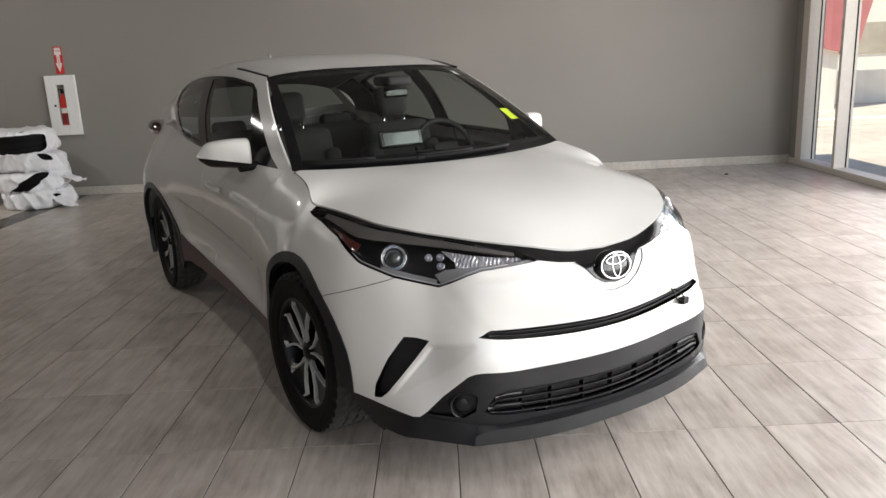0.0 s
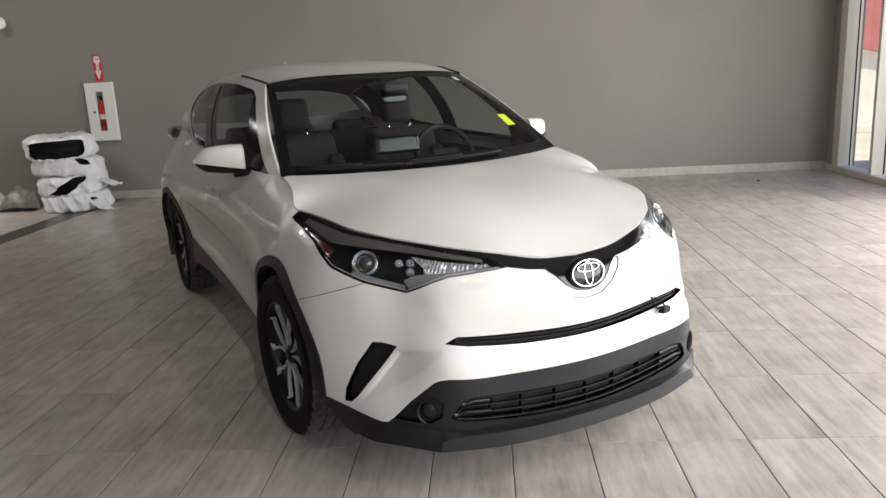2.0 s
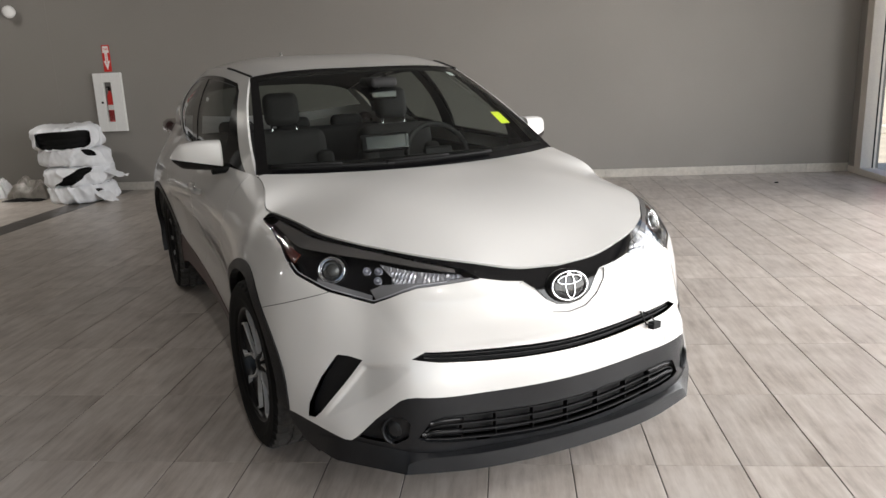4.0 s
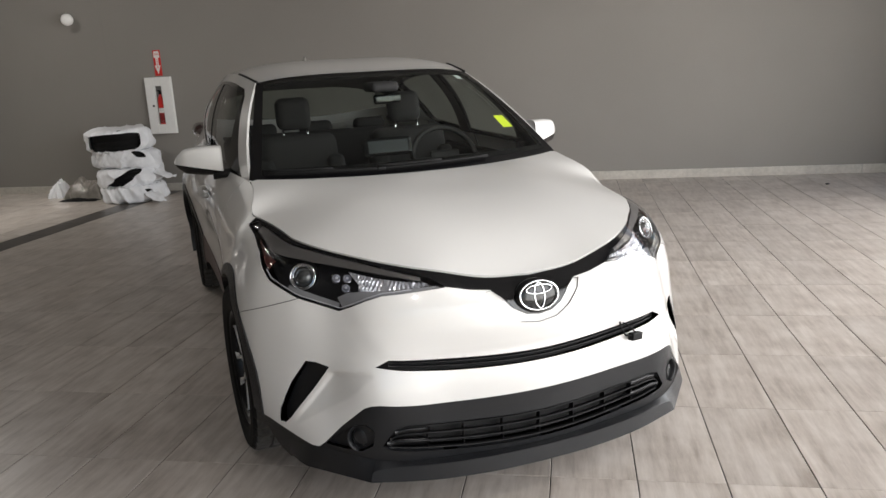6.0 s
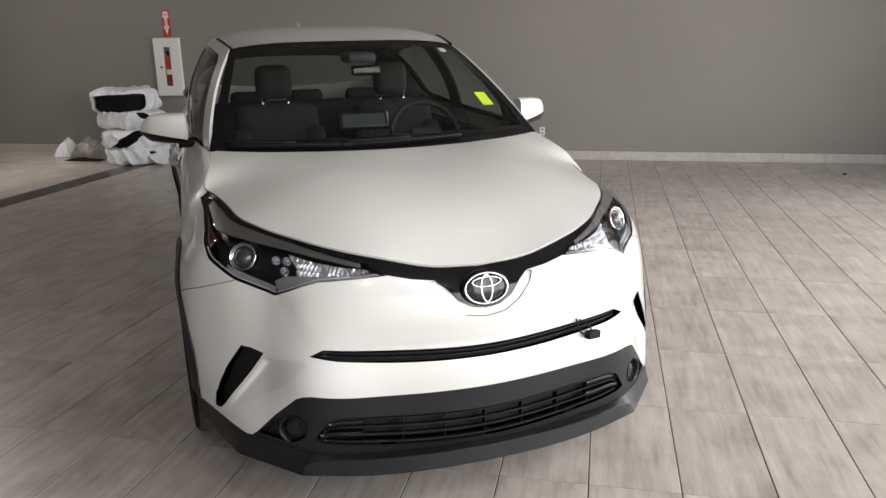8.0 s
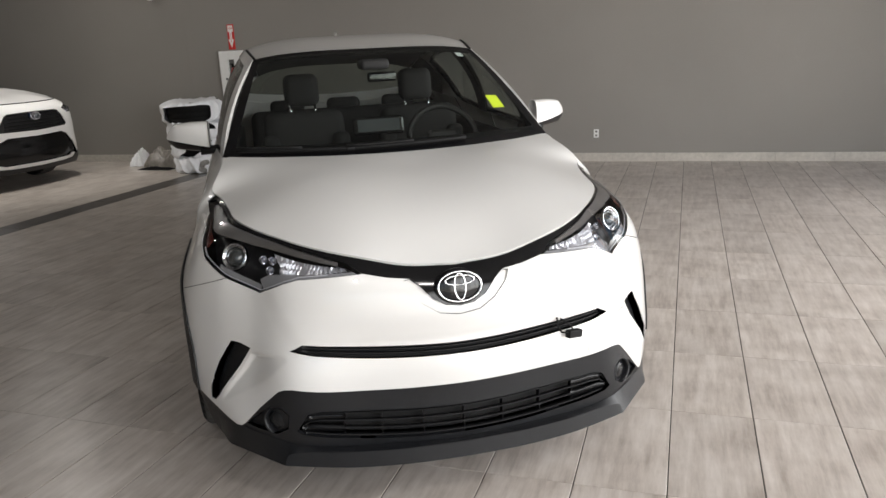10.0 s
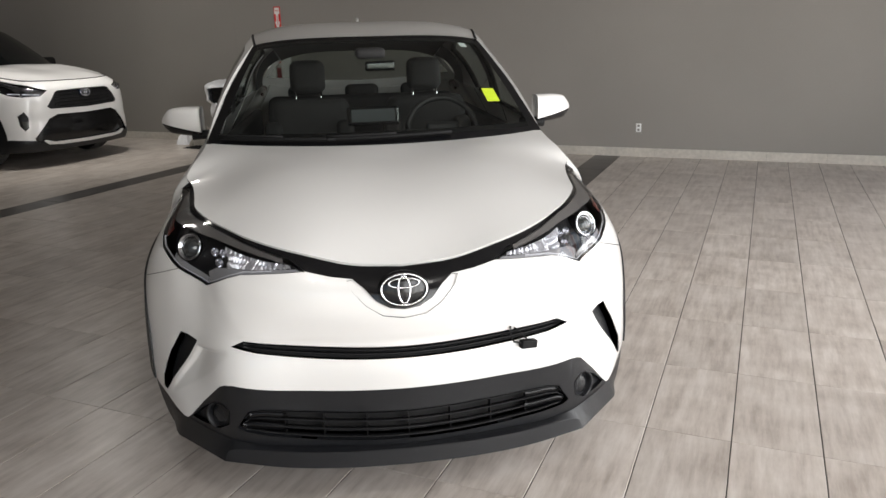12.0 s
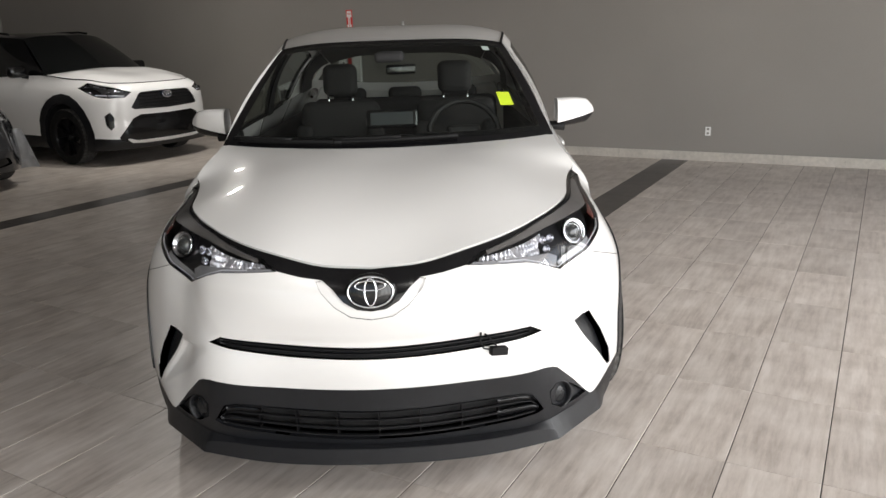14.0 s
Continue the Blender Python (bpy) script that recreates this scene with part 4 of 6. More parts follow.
def lamp_details(lamp, side):
    look_way = Vector((side * 0.32, -0.93, 0.1)).normalized()
    # projector, its chrome ring and glass
    p, n = spot(side * 0.699, 0.821, 0.026)
    m = facing(p, (look_way + n * 0.6).normalized())
    surface("projector_ring", *turned([(.034, -.012), (.0355, .003), (.037, .003), (.0375, -.002), (.0405, -.002), (.0415, .008), (.0445, .009), (.0465, .005), (.047, -.03)], m), "chrome", lamp, "bright chrome projector ring")
    surface("projector_lens", *turned([(.0001, .015), (.009, .0145), (.018, .011), (.026, .005), (.031, -.003), (.034, -.012)], m), "projector_glass", lamp)
    surface("projector_barrel", *turned([(.050, .0), (.052, -.02), (.054, -.05)], m), "lamp_black", lamp)
    for dx, dz in ((.606, .825), (.577, .827), (.590, .799)):
        q, n = spot(side * dx, dz, 0.032)
        m = facing(q, look_way)
        surface("led_cup", *turned([(.0145, .006), (.0125, .003), (.009, -.006), (.004, -.009), (.0001, -.009)], m, 20), "reflector", lamp)
        surface("led", *turned([(.005, -.0085), (.004, -.004), (.0001, -.003)], m, 12), "led_white", lamp)
    # ribbed reflector pockets with the indicator bulbs
    for k, x in enumerate(np.linspace(.53, .36, 8)):
        z = 0.812 - 0.006 * (0.57 - x) / 0.2
        h = np.interp(x, [.33, .45, .55], [.006, .012, .018])
        q, n = spot(side * x, z, 0.032)
        m = facing(q, look_way)
        piece = moved(lathe([(.0001, -.012), (h * .5, -.009), (h * .8, -.002), (h, .004)], "z", 10), m)
        surface("reflector_pocket", *piece, "amber_clear" if 2 <= k <= 4 else "reflector", lamp)
    tray_line = front((.56, .775), (.50, .794), (.42, .800), (.34, .806), (.345, .815), (.42, .822), (.50, .832), (.565, .842), (.548, .81))
    ta, tt = carve([tray_line], (min(q[0] for q in tray_line) - .01, .76), (max(q[0] for q in tray_line) + .01, .85), .008)
    tt = tt[inside(ta[tt].mean(axis=1)[:, 0], ta[tt].mean(axis=1)[:, 1], tray_line)]
    used = ta[np.unique(tt)]
    tv, tf = patch(ta, tt, lift, face_out, .020 + .005 * np.sin(used[:, :1] * 2 * math.pi / .017) * np.sin(used[:, 1:] * 2 * math.pi / .03))
    tv = [v[:3] for v in tv]
    surface("reflector_tray", *(mirrored((tv, tf)) if side < 0 else (tv, tf)), "tray", lamp, smooth=False)
    # grey upper bezel, pale lower light guides, amber side marker
    drop = lambda q: float(np.interp(q, [1.2, 1.7, 2.2, 3.0, 4.6, 7.0], [.018, .012, .009, .007, .006, .006]))
    upper = np.linspace(6.7, 1.3, 34)
    wide = lambda q: float(np.interp(q, [1.3, 2.0, 3.0, 4.0, 5.2, 6.7], [.010, .015, .022, .027, .028, .013]))
    blade = [top(q, drop(q) + .002) for q in upper] + [top(q, drop(q) + .002 + wide(q)) for q in upper[::-1]]
    inlay("bezel_blade", blade, .008, "grey_bezel", lamp, side, "grey upper lamp bezel")
    inlay("light_guide", front((.748, .775), (.70, .753), (.66, .740), (.618, .729), (.612, .748), (.66, .762), (.70, .776), (.742, .79)), .012, "guide", lamp, side)
    inlay("light_guide", front((.604, .732), (.575, .748), (.535, .767), (.49, .780), (.40, .7875), (.31, .795), (.32, .801), (.42, .797), (.50, .793), (.545, .789), (.582, .782), (.612, .764)), .010, "guide", lamp, side)
    low_line = [(r, z + .010) for r, z in lamp_low[1:]] + [(r, z + .010) for r, z in lamp_up[:2]]
    inlay("lamp_edge", strip(low_line, .0030), .006, "lamp_line", lamp, side, "thin bright lower lamp edge")
    inlay("side_marker", [(rs(q), z) for q, z in ((6.35, .886), (5.8, .875), (5.3, .865), (4.9, .853), (4.95, .824), (5.3, .840), (5.75, .860))], .012, "amber", lamp, side, "dull amber side marker")


def inlay(name, poly, depth, mat, parent, side, label=""):
    """A shaped plate let into the body at a depth."""
    q = np.array(poly)
    a, t = carve([poly], tuple(q.min(axis=0) - .01), tuple(q.max(axis=0) + .01), .011)
    mid = a[t].mean(axis=1)
    piece = patch(a, t[inside(mid[:, 0], mid[:, 1], poly)], lift, face_out, depth, .004)
    return surface(name, *(mirrored(piece) if side < 0 else piece), mat, parent, label)


M["projector_glass"] = material("projector_glass", (0.03, 0.032, 0.031), 0.03, coat=1.0)
M["tail_red"] = material("dark_tail_lamp", (0.05, 0.006, 0.006), 0.1, coat=1.0)
M["tray"] = material("faceted_lamp_tray", (0.5, 0.5, 0.53), 0.28, metal=0.7, grain=0.2, grain_scale=60, bump=0.2, bump_scale=55)
M["led_white"] = material("led_chip", (0.5, 0.5, 0.55), 0.2, coat=0.5)
M["amber_clear"] = material("pale_amber_bulb", (0.36, 0.24, 0.19), 0.18, metal=0.7)
M["guide"] = material("clear_light_guide", (0.2, 0.2, 0.205), 0.12, coat=1.0)
M["fog_glass"] = material("smoked_fog_lens", (0.012, 0.0125, 0.0135), 0.18, spec=0.35)
M["grille_blade"] = material("grille_blade", (0.004, 0.004, 0.0045), 0.22, spec=0.3)
M["lamp_line"] = material("bright_lamp_edge", (0.42, 0.42, 0.44), 0.15, coat=1.0)
M["slat"] = material("satin_grille_slat", (0.005, 0.005, 0.0055), 0.35, spec=0.25)
for ob in list(car.children):
    if ob.name.startswith("headlight"):
        lamp_details(ob, 1 if np.mean([v.co.x for v in ob.data.vertices]) > 0 else -1)

# oval badge
p, n = spot(0.0, 0.738, 0.0)
badge = facing(p + Vector((0, -0.012, 0)), Vector((0, -0.97, 0.2)))


def oval(a, b, r, z, n=56, cx=0.0, cy=0.0):
    return tube([(cx + a * math.cos(2 * math.pi * k / n), cy + b * math.sin(2 * math.pi * k / n), z) for k in range(n)], r, 8, True)


dome_v, dome_f = lathe([(.0001, .008), (.4, .007), (.8, .003), (1.0, -.004), (1.0, -.03)], "z", 48)
dome = ([(v[0] * .078, v[1] * .056, v[2]) for v in dome_v], dome_f)
emblem = surface("badge", *moved(dome, badge), "black_gloss", car, "oval badge with chrome rings on black")
surface("outer_ring", *moved(oval(.069, .047, .0034, .006), badge), "chrome", emblem)
surface("middle_ring", *moved(oval(.018, .041, .0028, .008), badge), "chrome", emblem)
surface("upper_ring", *moved(oval(.046, .0145, .0028, .009, cy=.020), badge), "chrome", emblem)

grille_low = lambda x: float(np.interp(x, *np.array(grille_lo + [(.515, .280), (.538, .292)]).T))
grille_high = lambda x: float(np.interp(x, *np.array(grille_hi + [(.50, .352), (.538, .293)]).T))
slot_lo, slot_hi = np.array(bow((0.0, 0.515), (0.3, 0.525), (0.46, 0.543)) + [(.537, .557)]).T, np.array(bow((0.0, 0.553), (0.3, 0.564), (0.495, 0.579)) + [(.537, .559)]).T
# grille slats, dividers and gloss end plates
for f in (.05, .33, .61, .90):
    zz = lambda x, f=f: grille_low(abs(x)) * (1 - f) + grille_high(abs(x)) * f
    surface("grille_slat", *band_bar(np.linspace(-.515, .515, 61), zz, 0.010, 0.0040, 0.016), "slat", car)
for x in (-.39, -.27, -.135, 0.0, .135, .27, .39):
    lo_z, hi_z = grille_low(abs(x)), grille_high(abs(x))
    p, n = spot(x, (lo_z + hi_z) / 2, 0.02)
    boxed("grille_divider", (-.0014, -(hi_z - lo_z) / 2, -.02), (.0014, (hi_z - lo_z) / 2, .006), "slat", car, 0, "", facing(p, n))
for side in (-1, 1):
    for f, x0, x1 in ((.755, .385, .500), (.30, .385, .525)):
        zz = lambda x, f=f: grille_low(abs(x)) * (1 - f) + grille_high(abs(x)) * f
        surface("grille_blade", *band_bar([side * x for x in np.linspace(x0, x1, 9)], zz, 0.012, 0.020, 0.012), "grille_blade", car, "gloss black grille end blade")
    # fog lamp in a round pocket
    p, n = spot(side * .600, .320, 0.010)
    m = facing(p, Vector((side * .3, -.95, 0.05)).lerp(n, .35))
    fog = surface("fog_lamp", *turned([(.053, -.03), (.051, .002), (.046, .003), (.043, -.002), (.038, -.024)], m), "plastic", car, "small round fog lamp in a black pocket")
    surface("lens", *turned([(.038, -.022), (.034, -.010), (.02, -.004), (.0001, -.002)], m), "fog_glass", fog)
for k, f in enumerate((.35, .68)):
    zz = lambda x, f=f: np.interp(abs(x), *slot_lo) * (1 - f) + np.interp(abs(x), *slot_hi) * f
    surface("slot_slat", *band_bar(np.linspace(-.5, .5, 41), zz, 0.008, 0.006, 0.02), "slat", car)

# loose sensor plug hanging out of the slot
p, n = spot(.345, .545, -0.012)
wire = surface("loose_plug", *merged(tube([p + Vector(q) for q in ((-.012, .01, .03), (-.016, -.01, .01), (-.006, -.016, -.012), (.02, -.018, -.018), (.035, -.018, -.022))], .0032, 8),
                                     tube([p + Vector(q) for q in ((.0, .01, .026), (.02, -.006, .012), (.036, -.012, -.008))], .0028, 8)), "gasket", car, "loose black sensor plug on its wires")
boxed("connector", (.012, -.032, -.034), (.070, -.008, -.008), "gasket", wire, .003, "", Matrix.Translation(p) @ pose(0, 0, 0, 0, 8, 22))

# towing-eye cover
cover = front((0.440, .503), (.516, .508), (.522, .448), (.446, .443))
cp, ct = carve([cover], (0.40, .40), (.62, .54), 0.012)
cm = cp[ct].mean(axis=1)
surface("towing_cover", *patch(cp, ct[inside(cm[:, 0], cm[:, 1], cover)], lift, face_out, -.0012, .004), "white_paint", car)

# wipers and cowl
cx = np.linspace(-.72, .72, 33)
cowl_pts = np.concatenate([cowl(cx) - (0, .03, .02), np.column_stack([cx, 1.03 + .24 * (cx / .72) ** 2, np.full(33, 1.045)])])
surface("cowl_panel", [tuple(q) for q in cowl_pts], [(i, i + 1, 34 + i, 33 + i) for i in range(32)], "plastic", car)


def on_screen(u, v, out=0.0):
    """A place on the windscreen: u across from -1 to 1, v up from 0 to 1."""
    i, j = v * 24, (u + 1) * 16
    i0, j0 = min(int(i), 23), min(int(j), 31)
    a, b = i - i0, j - j0
    p = S[i0, j0] * (1 - a) * (1 - b) + S[i0 + 1, j0] * a * (1 - b) + S[i0, j0 + 1] * (1 - a) * b + S[i0 + 1, j0 + 1] * a * b
    return Vector(p) + Vector((0, -0.5 * out, 0.86 * out))


def wiper(points):
    blade = surface("wiper", *tube([on_screen(u, v, .012) for u, v in points], .008, 8), "gasket", car)
    surface("wiper_arm", *tube([on_screen(u, v, .026) for u, v in points[: len(points) // 2 + 1]], .006, 8), "gasket", blade)


wiper([(u, .022 + .02 * (u + .35)) for u in np.linspace(-.3, .42, 12)])
wiper([(u, .018 + .01 * (.2 - u)) for u in np.linspace(-.92, -.25, 10)])
# sales sticker and inspection label behind the glass
for name, u0, u1, v0, v1, mat, lab in (("price_sticker", .74, .83, .275, .395, "yellow", "fluorescent yellow paper sticker"), ("inspection_label", .775, .835, .865, .935, "paper", "small pale inspection label")):
    corners = [on_screen(u, v, -.004) for u, v in ((u0, v0), (u1, v0), (u1, v1), (u0, v1))]
    surface(name, corners + [c + Vector((0, .0004, -.0008)) for c in corners], [(0, 1, 2, 3), (7, 6, 5, 4), (0, 4, 5, 1), (1, 5, 6, 2), (2, 6, 7, 3), (3, 7, 4, 0)], mat, car, lab, False)
surface("roof_antenna", *tube([(0, 3.45, 1.47), (0, 3.50, 1.51), (0, 3.55, 1.55), (0, 3.60, 1.588)], .011, 8), "white_paint", car)


def mirror_parts(side):
    """Door mirror: white cap, black lower shell and foot."""
    n_u, n_v = 20, 18
    verts, faces = [], []
    for i in range(n_u + 1):
        u = i / n_u
        x = .815 + .21 * u
        y = 1.545 + .145 * u**1.5
        hi = 1.172 - .004 * (1 - u) - .036 * u**2.8
        lo = 1.03 + .018 * u**2
        deep = .13 * (1 - .55 * u**2)
        close = min(1.0, (1 - u) ** .5 * 2.1 + .02)
        cz, hz = (hi + lo) / 2, (hi - lo) / 2 * close
        for k in range(n_v):
            q = 2 * math.pi * k / n_v
            c, s_ = math.cos(q), math.sin(q)
            e = .62
            yy = -math.copysign(abs(c) ** e, c) * deep / 2 * close
            zz = math.copysign(abs(s_) ** e, s_) * hz
            verts.append((side * x, y + deep / 2 + yy, cz + zz))
    for i in range(n_u):
        for k in range(n_v):
            q = (k + 1) % n_v
            faces.append((i * n_v + k, i * n_v + q, (i + 1) * n_v + q, (i + 1) * n_v + k))
    faces.append(tuple(range(n_v)))
    faces.append(tuple(n_u * n_v + k for k in range(n_v))[::-1])
    def cut(upper):
        bm = bmesh.new()
        vs = [bm.verts.new(v) for v in verts]
        for f in faces:
            bm.faces.new([vs[i] for i in f])
        bmesh.ops.bisect_plane(bm, geom=bm.verts[:] + bm.edges[:] + bm.faces[:], plane_co=(side * .82, 1.6, 1.050), plane_no=(-side * .20, .05, 1.0), clear_outer=not upper, clear_inner=upper)
        if side < 0:
            bmesh.ops.reverse_faces(bm, faces=bm.faces[:])
        return bm

    cap = part("door_mirror", cut(True), "white_paint", car, "white door mirror with black lower shell")
    part("lower_shell", cut(False), "black_gloss", cap)
    foot = moved(lathe([(.0001, -.06), (.03, -.06), (.026, .0), (.034, .05), (.0001, .05)], "x", 14), Matrix.Translation((side * .80, 1.60, 1.035)) @ Matrix.Diagonal((1, 1.4, .8, 1)))
    surface("mirror_foot", *foot, "gasket", cap)
    boxed("mirror_glass", (.82, 1.672, 1.05), (.965, 1.676, 1.145), "chrome", cap, 0, "", Matrix.Diagonal((side, 1, 1, 1)) @ pose(0, 0, 0))


for side in (-1, 1):
    mirror_parts(side)
    h = tube([(side * .885, 1.93, .89), (side * .905, 1.96, .893), (side * .908, 2.05, .9), (side * .905, 2.12, .905), (side * .885, 2.15, .905)], .014, 10)
    surface("door_handle", *h, "white_paint", car)
    boxed("mud_flap", (side * .76 - .1, 1.27, .16), (side * .76 + .1, 1.285, .42), "plastic", car, .004)
    boxed("mud_flap", (side * .77 - .1, 3.92, .16), (side * .77 + .1, 3.935, .42), "plastic", car, .004)
    for yc in (FRONT_AXLE, REAR_AXLE):
        liner = [(side * x, yc + .425 * math.cos(q), .335 + .405 * math.sin(q)) for x in (.5, .84) for q in np.linspace(-.4, math.pi - .2, 25)]
        surface("arch_liner", liner, [(i, i + 1, 25 + i + 1, 25 + i) for i in range(24)], "void", car)
    horn_v = []
    for y, x, z, w, h in ((3.80, .74, 1.06, .012, .012), (3.92, .765, 1.085, .045, .04), (4.05, .77, 1.10, .055, .055), (4.20, .70, 1.09, .07, .06), (4.30, .60, 1.06, .05, .05)):
        horn_v += [(side * (x + w * math.cos(q)), y, z + h * math.sin(q)) for q in np.linspace(0, 2 * math.pi, 10, endpoint=False)]
    horn_f = [(i * 10 + k, i * 10 + (k + 1) % 10, i * 10 + 10 + (k + 1) % 10, i * 10 + 10 + k) for i in range(4) for k in range(10)] + [tuple(range(10)), tuple(range(40, 50))]
    surface("tail_light", horn_v, horn_f, "tail_red", car, "dark red tail lamp standing proud of the haunch")


def wheel(parent, place, turn, outward_x, radius=.338, width=.222, tone="machined"):
    """Tyre with cut tread, black alloy with machined twin spokes, brake disc. Built round the x axis, outer face at +x."""
    m = Matrix.Translation(place) @ pose(0, 0, 0, 0, 0, turn + (0 if outward_x > 0 else 180))
    w = width / 2
    R = radius
    seg = 120
    prof = [(R - .112, -w * .82), (R - .095, -w * .93), (R - .06, -w), (R - .025, -w * .98), (R - .008, -w * .86), (R - .001, -w * .74), (R, -w * .5), (R - .007, -w * .48), (R - .007, -w * .42), (R, -w * .40), (R, -w * .12),
            (R - .007, -w * .10), (R - .007, -w * .02), (R, 0.0), (R, w * .3), (R - .007, w * .32), (R - .007, w * .40), (R, w * .42), (R - .001, w * .74), (R - .008, w * .86), (R - .025, w * .98), (R - .06, w), (R - .095, w * .93), (R - .112, w * .82)]
    verts, faces = lathe(prof, "x", seg)
    n = len(prof)
    verts = [list(v) for v in verts]
    for i in range(seg):
        if i % 3 == 0:
            for k in (4, 5, 6, 9, 10, 13, 14, 17, 18, 19):
                v = verts[i * n + k]
                r = math.hypot(v[1], v[2])
                f = (r - .009) / r
                v[1], v[2] = v[1] * f, v[2] * f
    hub = surface("wheel", *moved((verts, faces), m), ("rubber", "tread"), parent, "black tyre on a black and machined alloy rim", False)
    for i, poly in enumerate(hub.data.polygons):
        poly.material_index = 1 if 4 <= i % (n - 1) <= 18 else 0
    rim_r = R - .108
    surface("rim_barrel", *moved(lathe([(rim_r + .004, w * .84), (rim_r - .004, w * .86), (rim_r - .010, w * .78), (rim_r - .018, w * .6), (rim_r - .03, -w * .8)], "x", 64), m), "black_alloy", hub)
    face_x = w * .62
    spokes, ribs = [], []
    for k in range(5):
        rot = Matrix.Rotation(radians(72 * k + 4), 4, "X")
        # black web
        web = []
        for r, half_w, x in ((.04, .018, face_x - .012), (.10, .026, face_x - .006), (.16, .048, face_x - .006), (rim_r - .008, .066, face_x + .004)):
            web += [(x, -half_w, r), (x, half_w, r), (x - .035, half_w * .9, r), (x - .035, -half_w * .9, r)]
        wf = []
        for i in range(3):
            wf += [(i * 4 + a, i * 4 + (a + 1) % 4, i * 4 + 4 + (a + 1) % 4, i * 4 + 4 + a) for a in range(4)]
        spokes.append(moved((web, wf), rot))
        # two machined ribs that spread from the hub and meet along the rim
        for side_k in (-1, 1):
            path = [(.042, .009 * side_k), (.09, .018 * side_k), (.14, .042 * side_k), (rim_r - .045, .078 * side_k), (rim_r - .018, .066 * side_k), (rim_r - .006, .034 * side_k), (rim_r - .004, .0)]
            rv, rf = [], []
            for i, (r, y) in enumerate(path):
                a = path[max(i - 1, 0)]
                b = path[min(i + 1, len(path) - 1)]
                l = math.hypot(b[0] - a[0], b[1] - a[1])
                ny, nr = (b[0] - a[0]) / l, -(b[1] - a[1]) / l
                h = (.0026, .0029, .0038, .0060, .0048, .0030, .0026)[i]
                x = face_x + .005 + .010 * (r / rim_r) ** 2
                rv += [(x, y - ny * h, r - nr * h), (x, y + ny * h, r + nr * h), (x - .016, y + ny * h, r + nr * h), (x - .016, y - ny * h, r - nr * h)]
            for i in range(len(path) - 1):
                rf += [(i * 4 + a, i * 4 + (a + 1) % 4, i * 4 + 4 + (a + 1) % 4, i * 4 + 4 + a) for a in range(4)]
            rf += [(0, 1, 2, 3), (len(rv) - 1, len(rv) - 2, len(rv) - 3, len(rv) - 4)]
            ribs.append(moved((rv, rf), rot))
    for piece in spokes:
        surface("spoke", *moved(piece, m), "black_alloy", hub, smooth=False)
    for piece in ribs:
        surface("spoke_rib", *moved(piece, m), tone, hub, smooth=False)
    surface("hub_cap", *moved(lathe([(.0001, face_x + .012), (.02, face_x + .012), (.027, face_x + .008), (.03, face_x - .002), (.05, face_x - .006), (.052, face_x - .04)], "x", 28), m), "black_alloy", hub)
    surface("brake_disc", *moved(lathe([(.07, -.03), (.145, -.03), (.145, -.055), (.07, -.055)], "x", 40), m), "steel", hub)
    return hub


for side in (-1, 1):
    wheel(car, (side * .798, FRONT_AXLE, .338), 3.0, side)
    wheel(car, (side * .805, REAR_AXLE, .338), 0.0, side)

# cabin
boxed("cabin_floor", (-.72, 1.0, .33), (.72, 4.0, .36), "dash", car)
for side in (-1, 1):
    boxed("door_trim", (side * .74 - .03, 1.25, .36), (side * .74 + .03, 3.4, .99), "dash", car, .02)


def cushion(lo, hi, bevel, m=None):
    return box(bmesh.new(), lo, hi, bevel, m, 4)


dash_v, dash_f = [], []
prof = [(1.10, .99), (1.3, 1.005), (1.45, 1.01), (1.56, .985), (1.60, .93), (1.58, .80), (1.5, .6), (1.3, .4)]
for x in np.linspace(-.72, .72, 15):
    hood_h = .03 * math.exp(-((x - .36) / .16) ** 2)
    for k, (y, z) in enumerate(prof):
        dash_v.append((x, y - .05 * (x / .72) ** 2, z + (hood_h if k in (2, 3) else 0) - .02 * (x / .72) ** 2))
n = len(prof)
dash_f = [(i * n + k, i * n + k + 1, (i + 1) * n + k + 1, (i + 1) * n + k) for i in range(14) for k in range(n - 1)]
surface("dashboard", dash_v, dash_f, "dash", car, "black dashboard")
screen_m = pose(.0, 1.60, 1.093, 0, 0, 0) @ pose(0, 0, 0, -14, 0, 0)
display = boxed("centre_display", (-.128, -.012, -.046), (.128, .012, .046), "black_gloss", car, .012, "upright centre display")
display.matrix_basis = screen_m
boxed("display_back", (-.105, -.0165, -.030), (.105, -.0125, .030), "screen", display)
tilt = pose(.36, 1.74, .985, -24, 0, 0)
ring = surface("steering_wheel", *moved(tube([(.182 * math.cos(a), 0, .182 * math.sin(a)) for a in np.linspace(0, 2 * math.pi, 48, endpoint=False)], .015, 10, True), tilt), "dash", car, "black steering wheel")
boxed("wheel_boss", (-.085, -.03, -.07), (.085, .02, .05), "dash", ring, .02, "", tilt)
for a in (0, 180, 270):
    boxed("wheel_spoke", (.06, -.012, -.016), (.175, .008, .016), "dash", ring, .005, "", tilt @ Matrix.Rotation(radians(-a), 4, "Y"))
# highlight along the upper rim, modelled as a thin bright arc
surface("wheel_glint", *moved(tube([(.186 * math.cos(a), -.010, .186 * math.sin(a)) for a in np.linspace(.3, 2.7, 20)], .003, 6), tilt), "steel", ring)


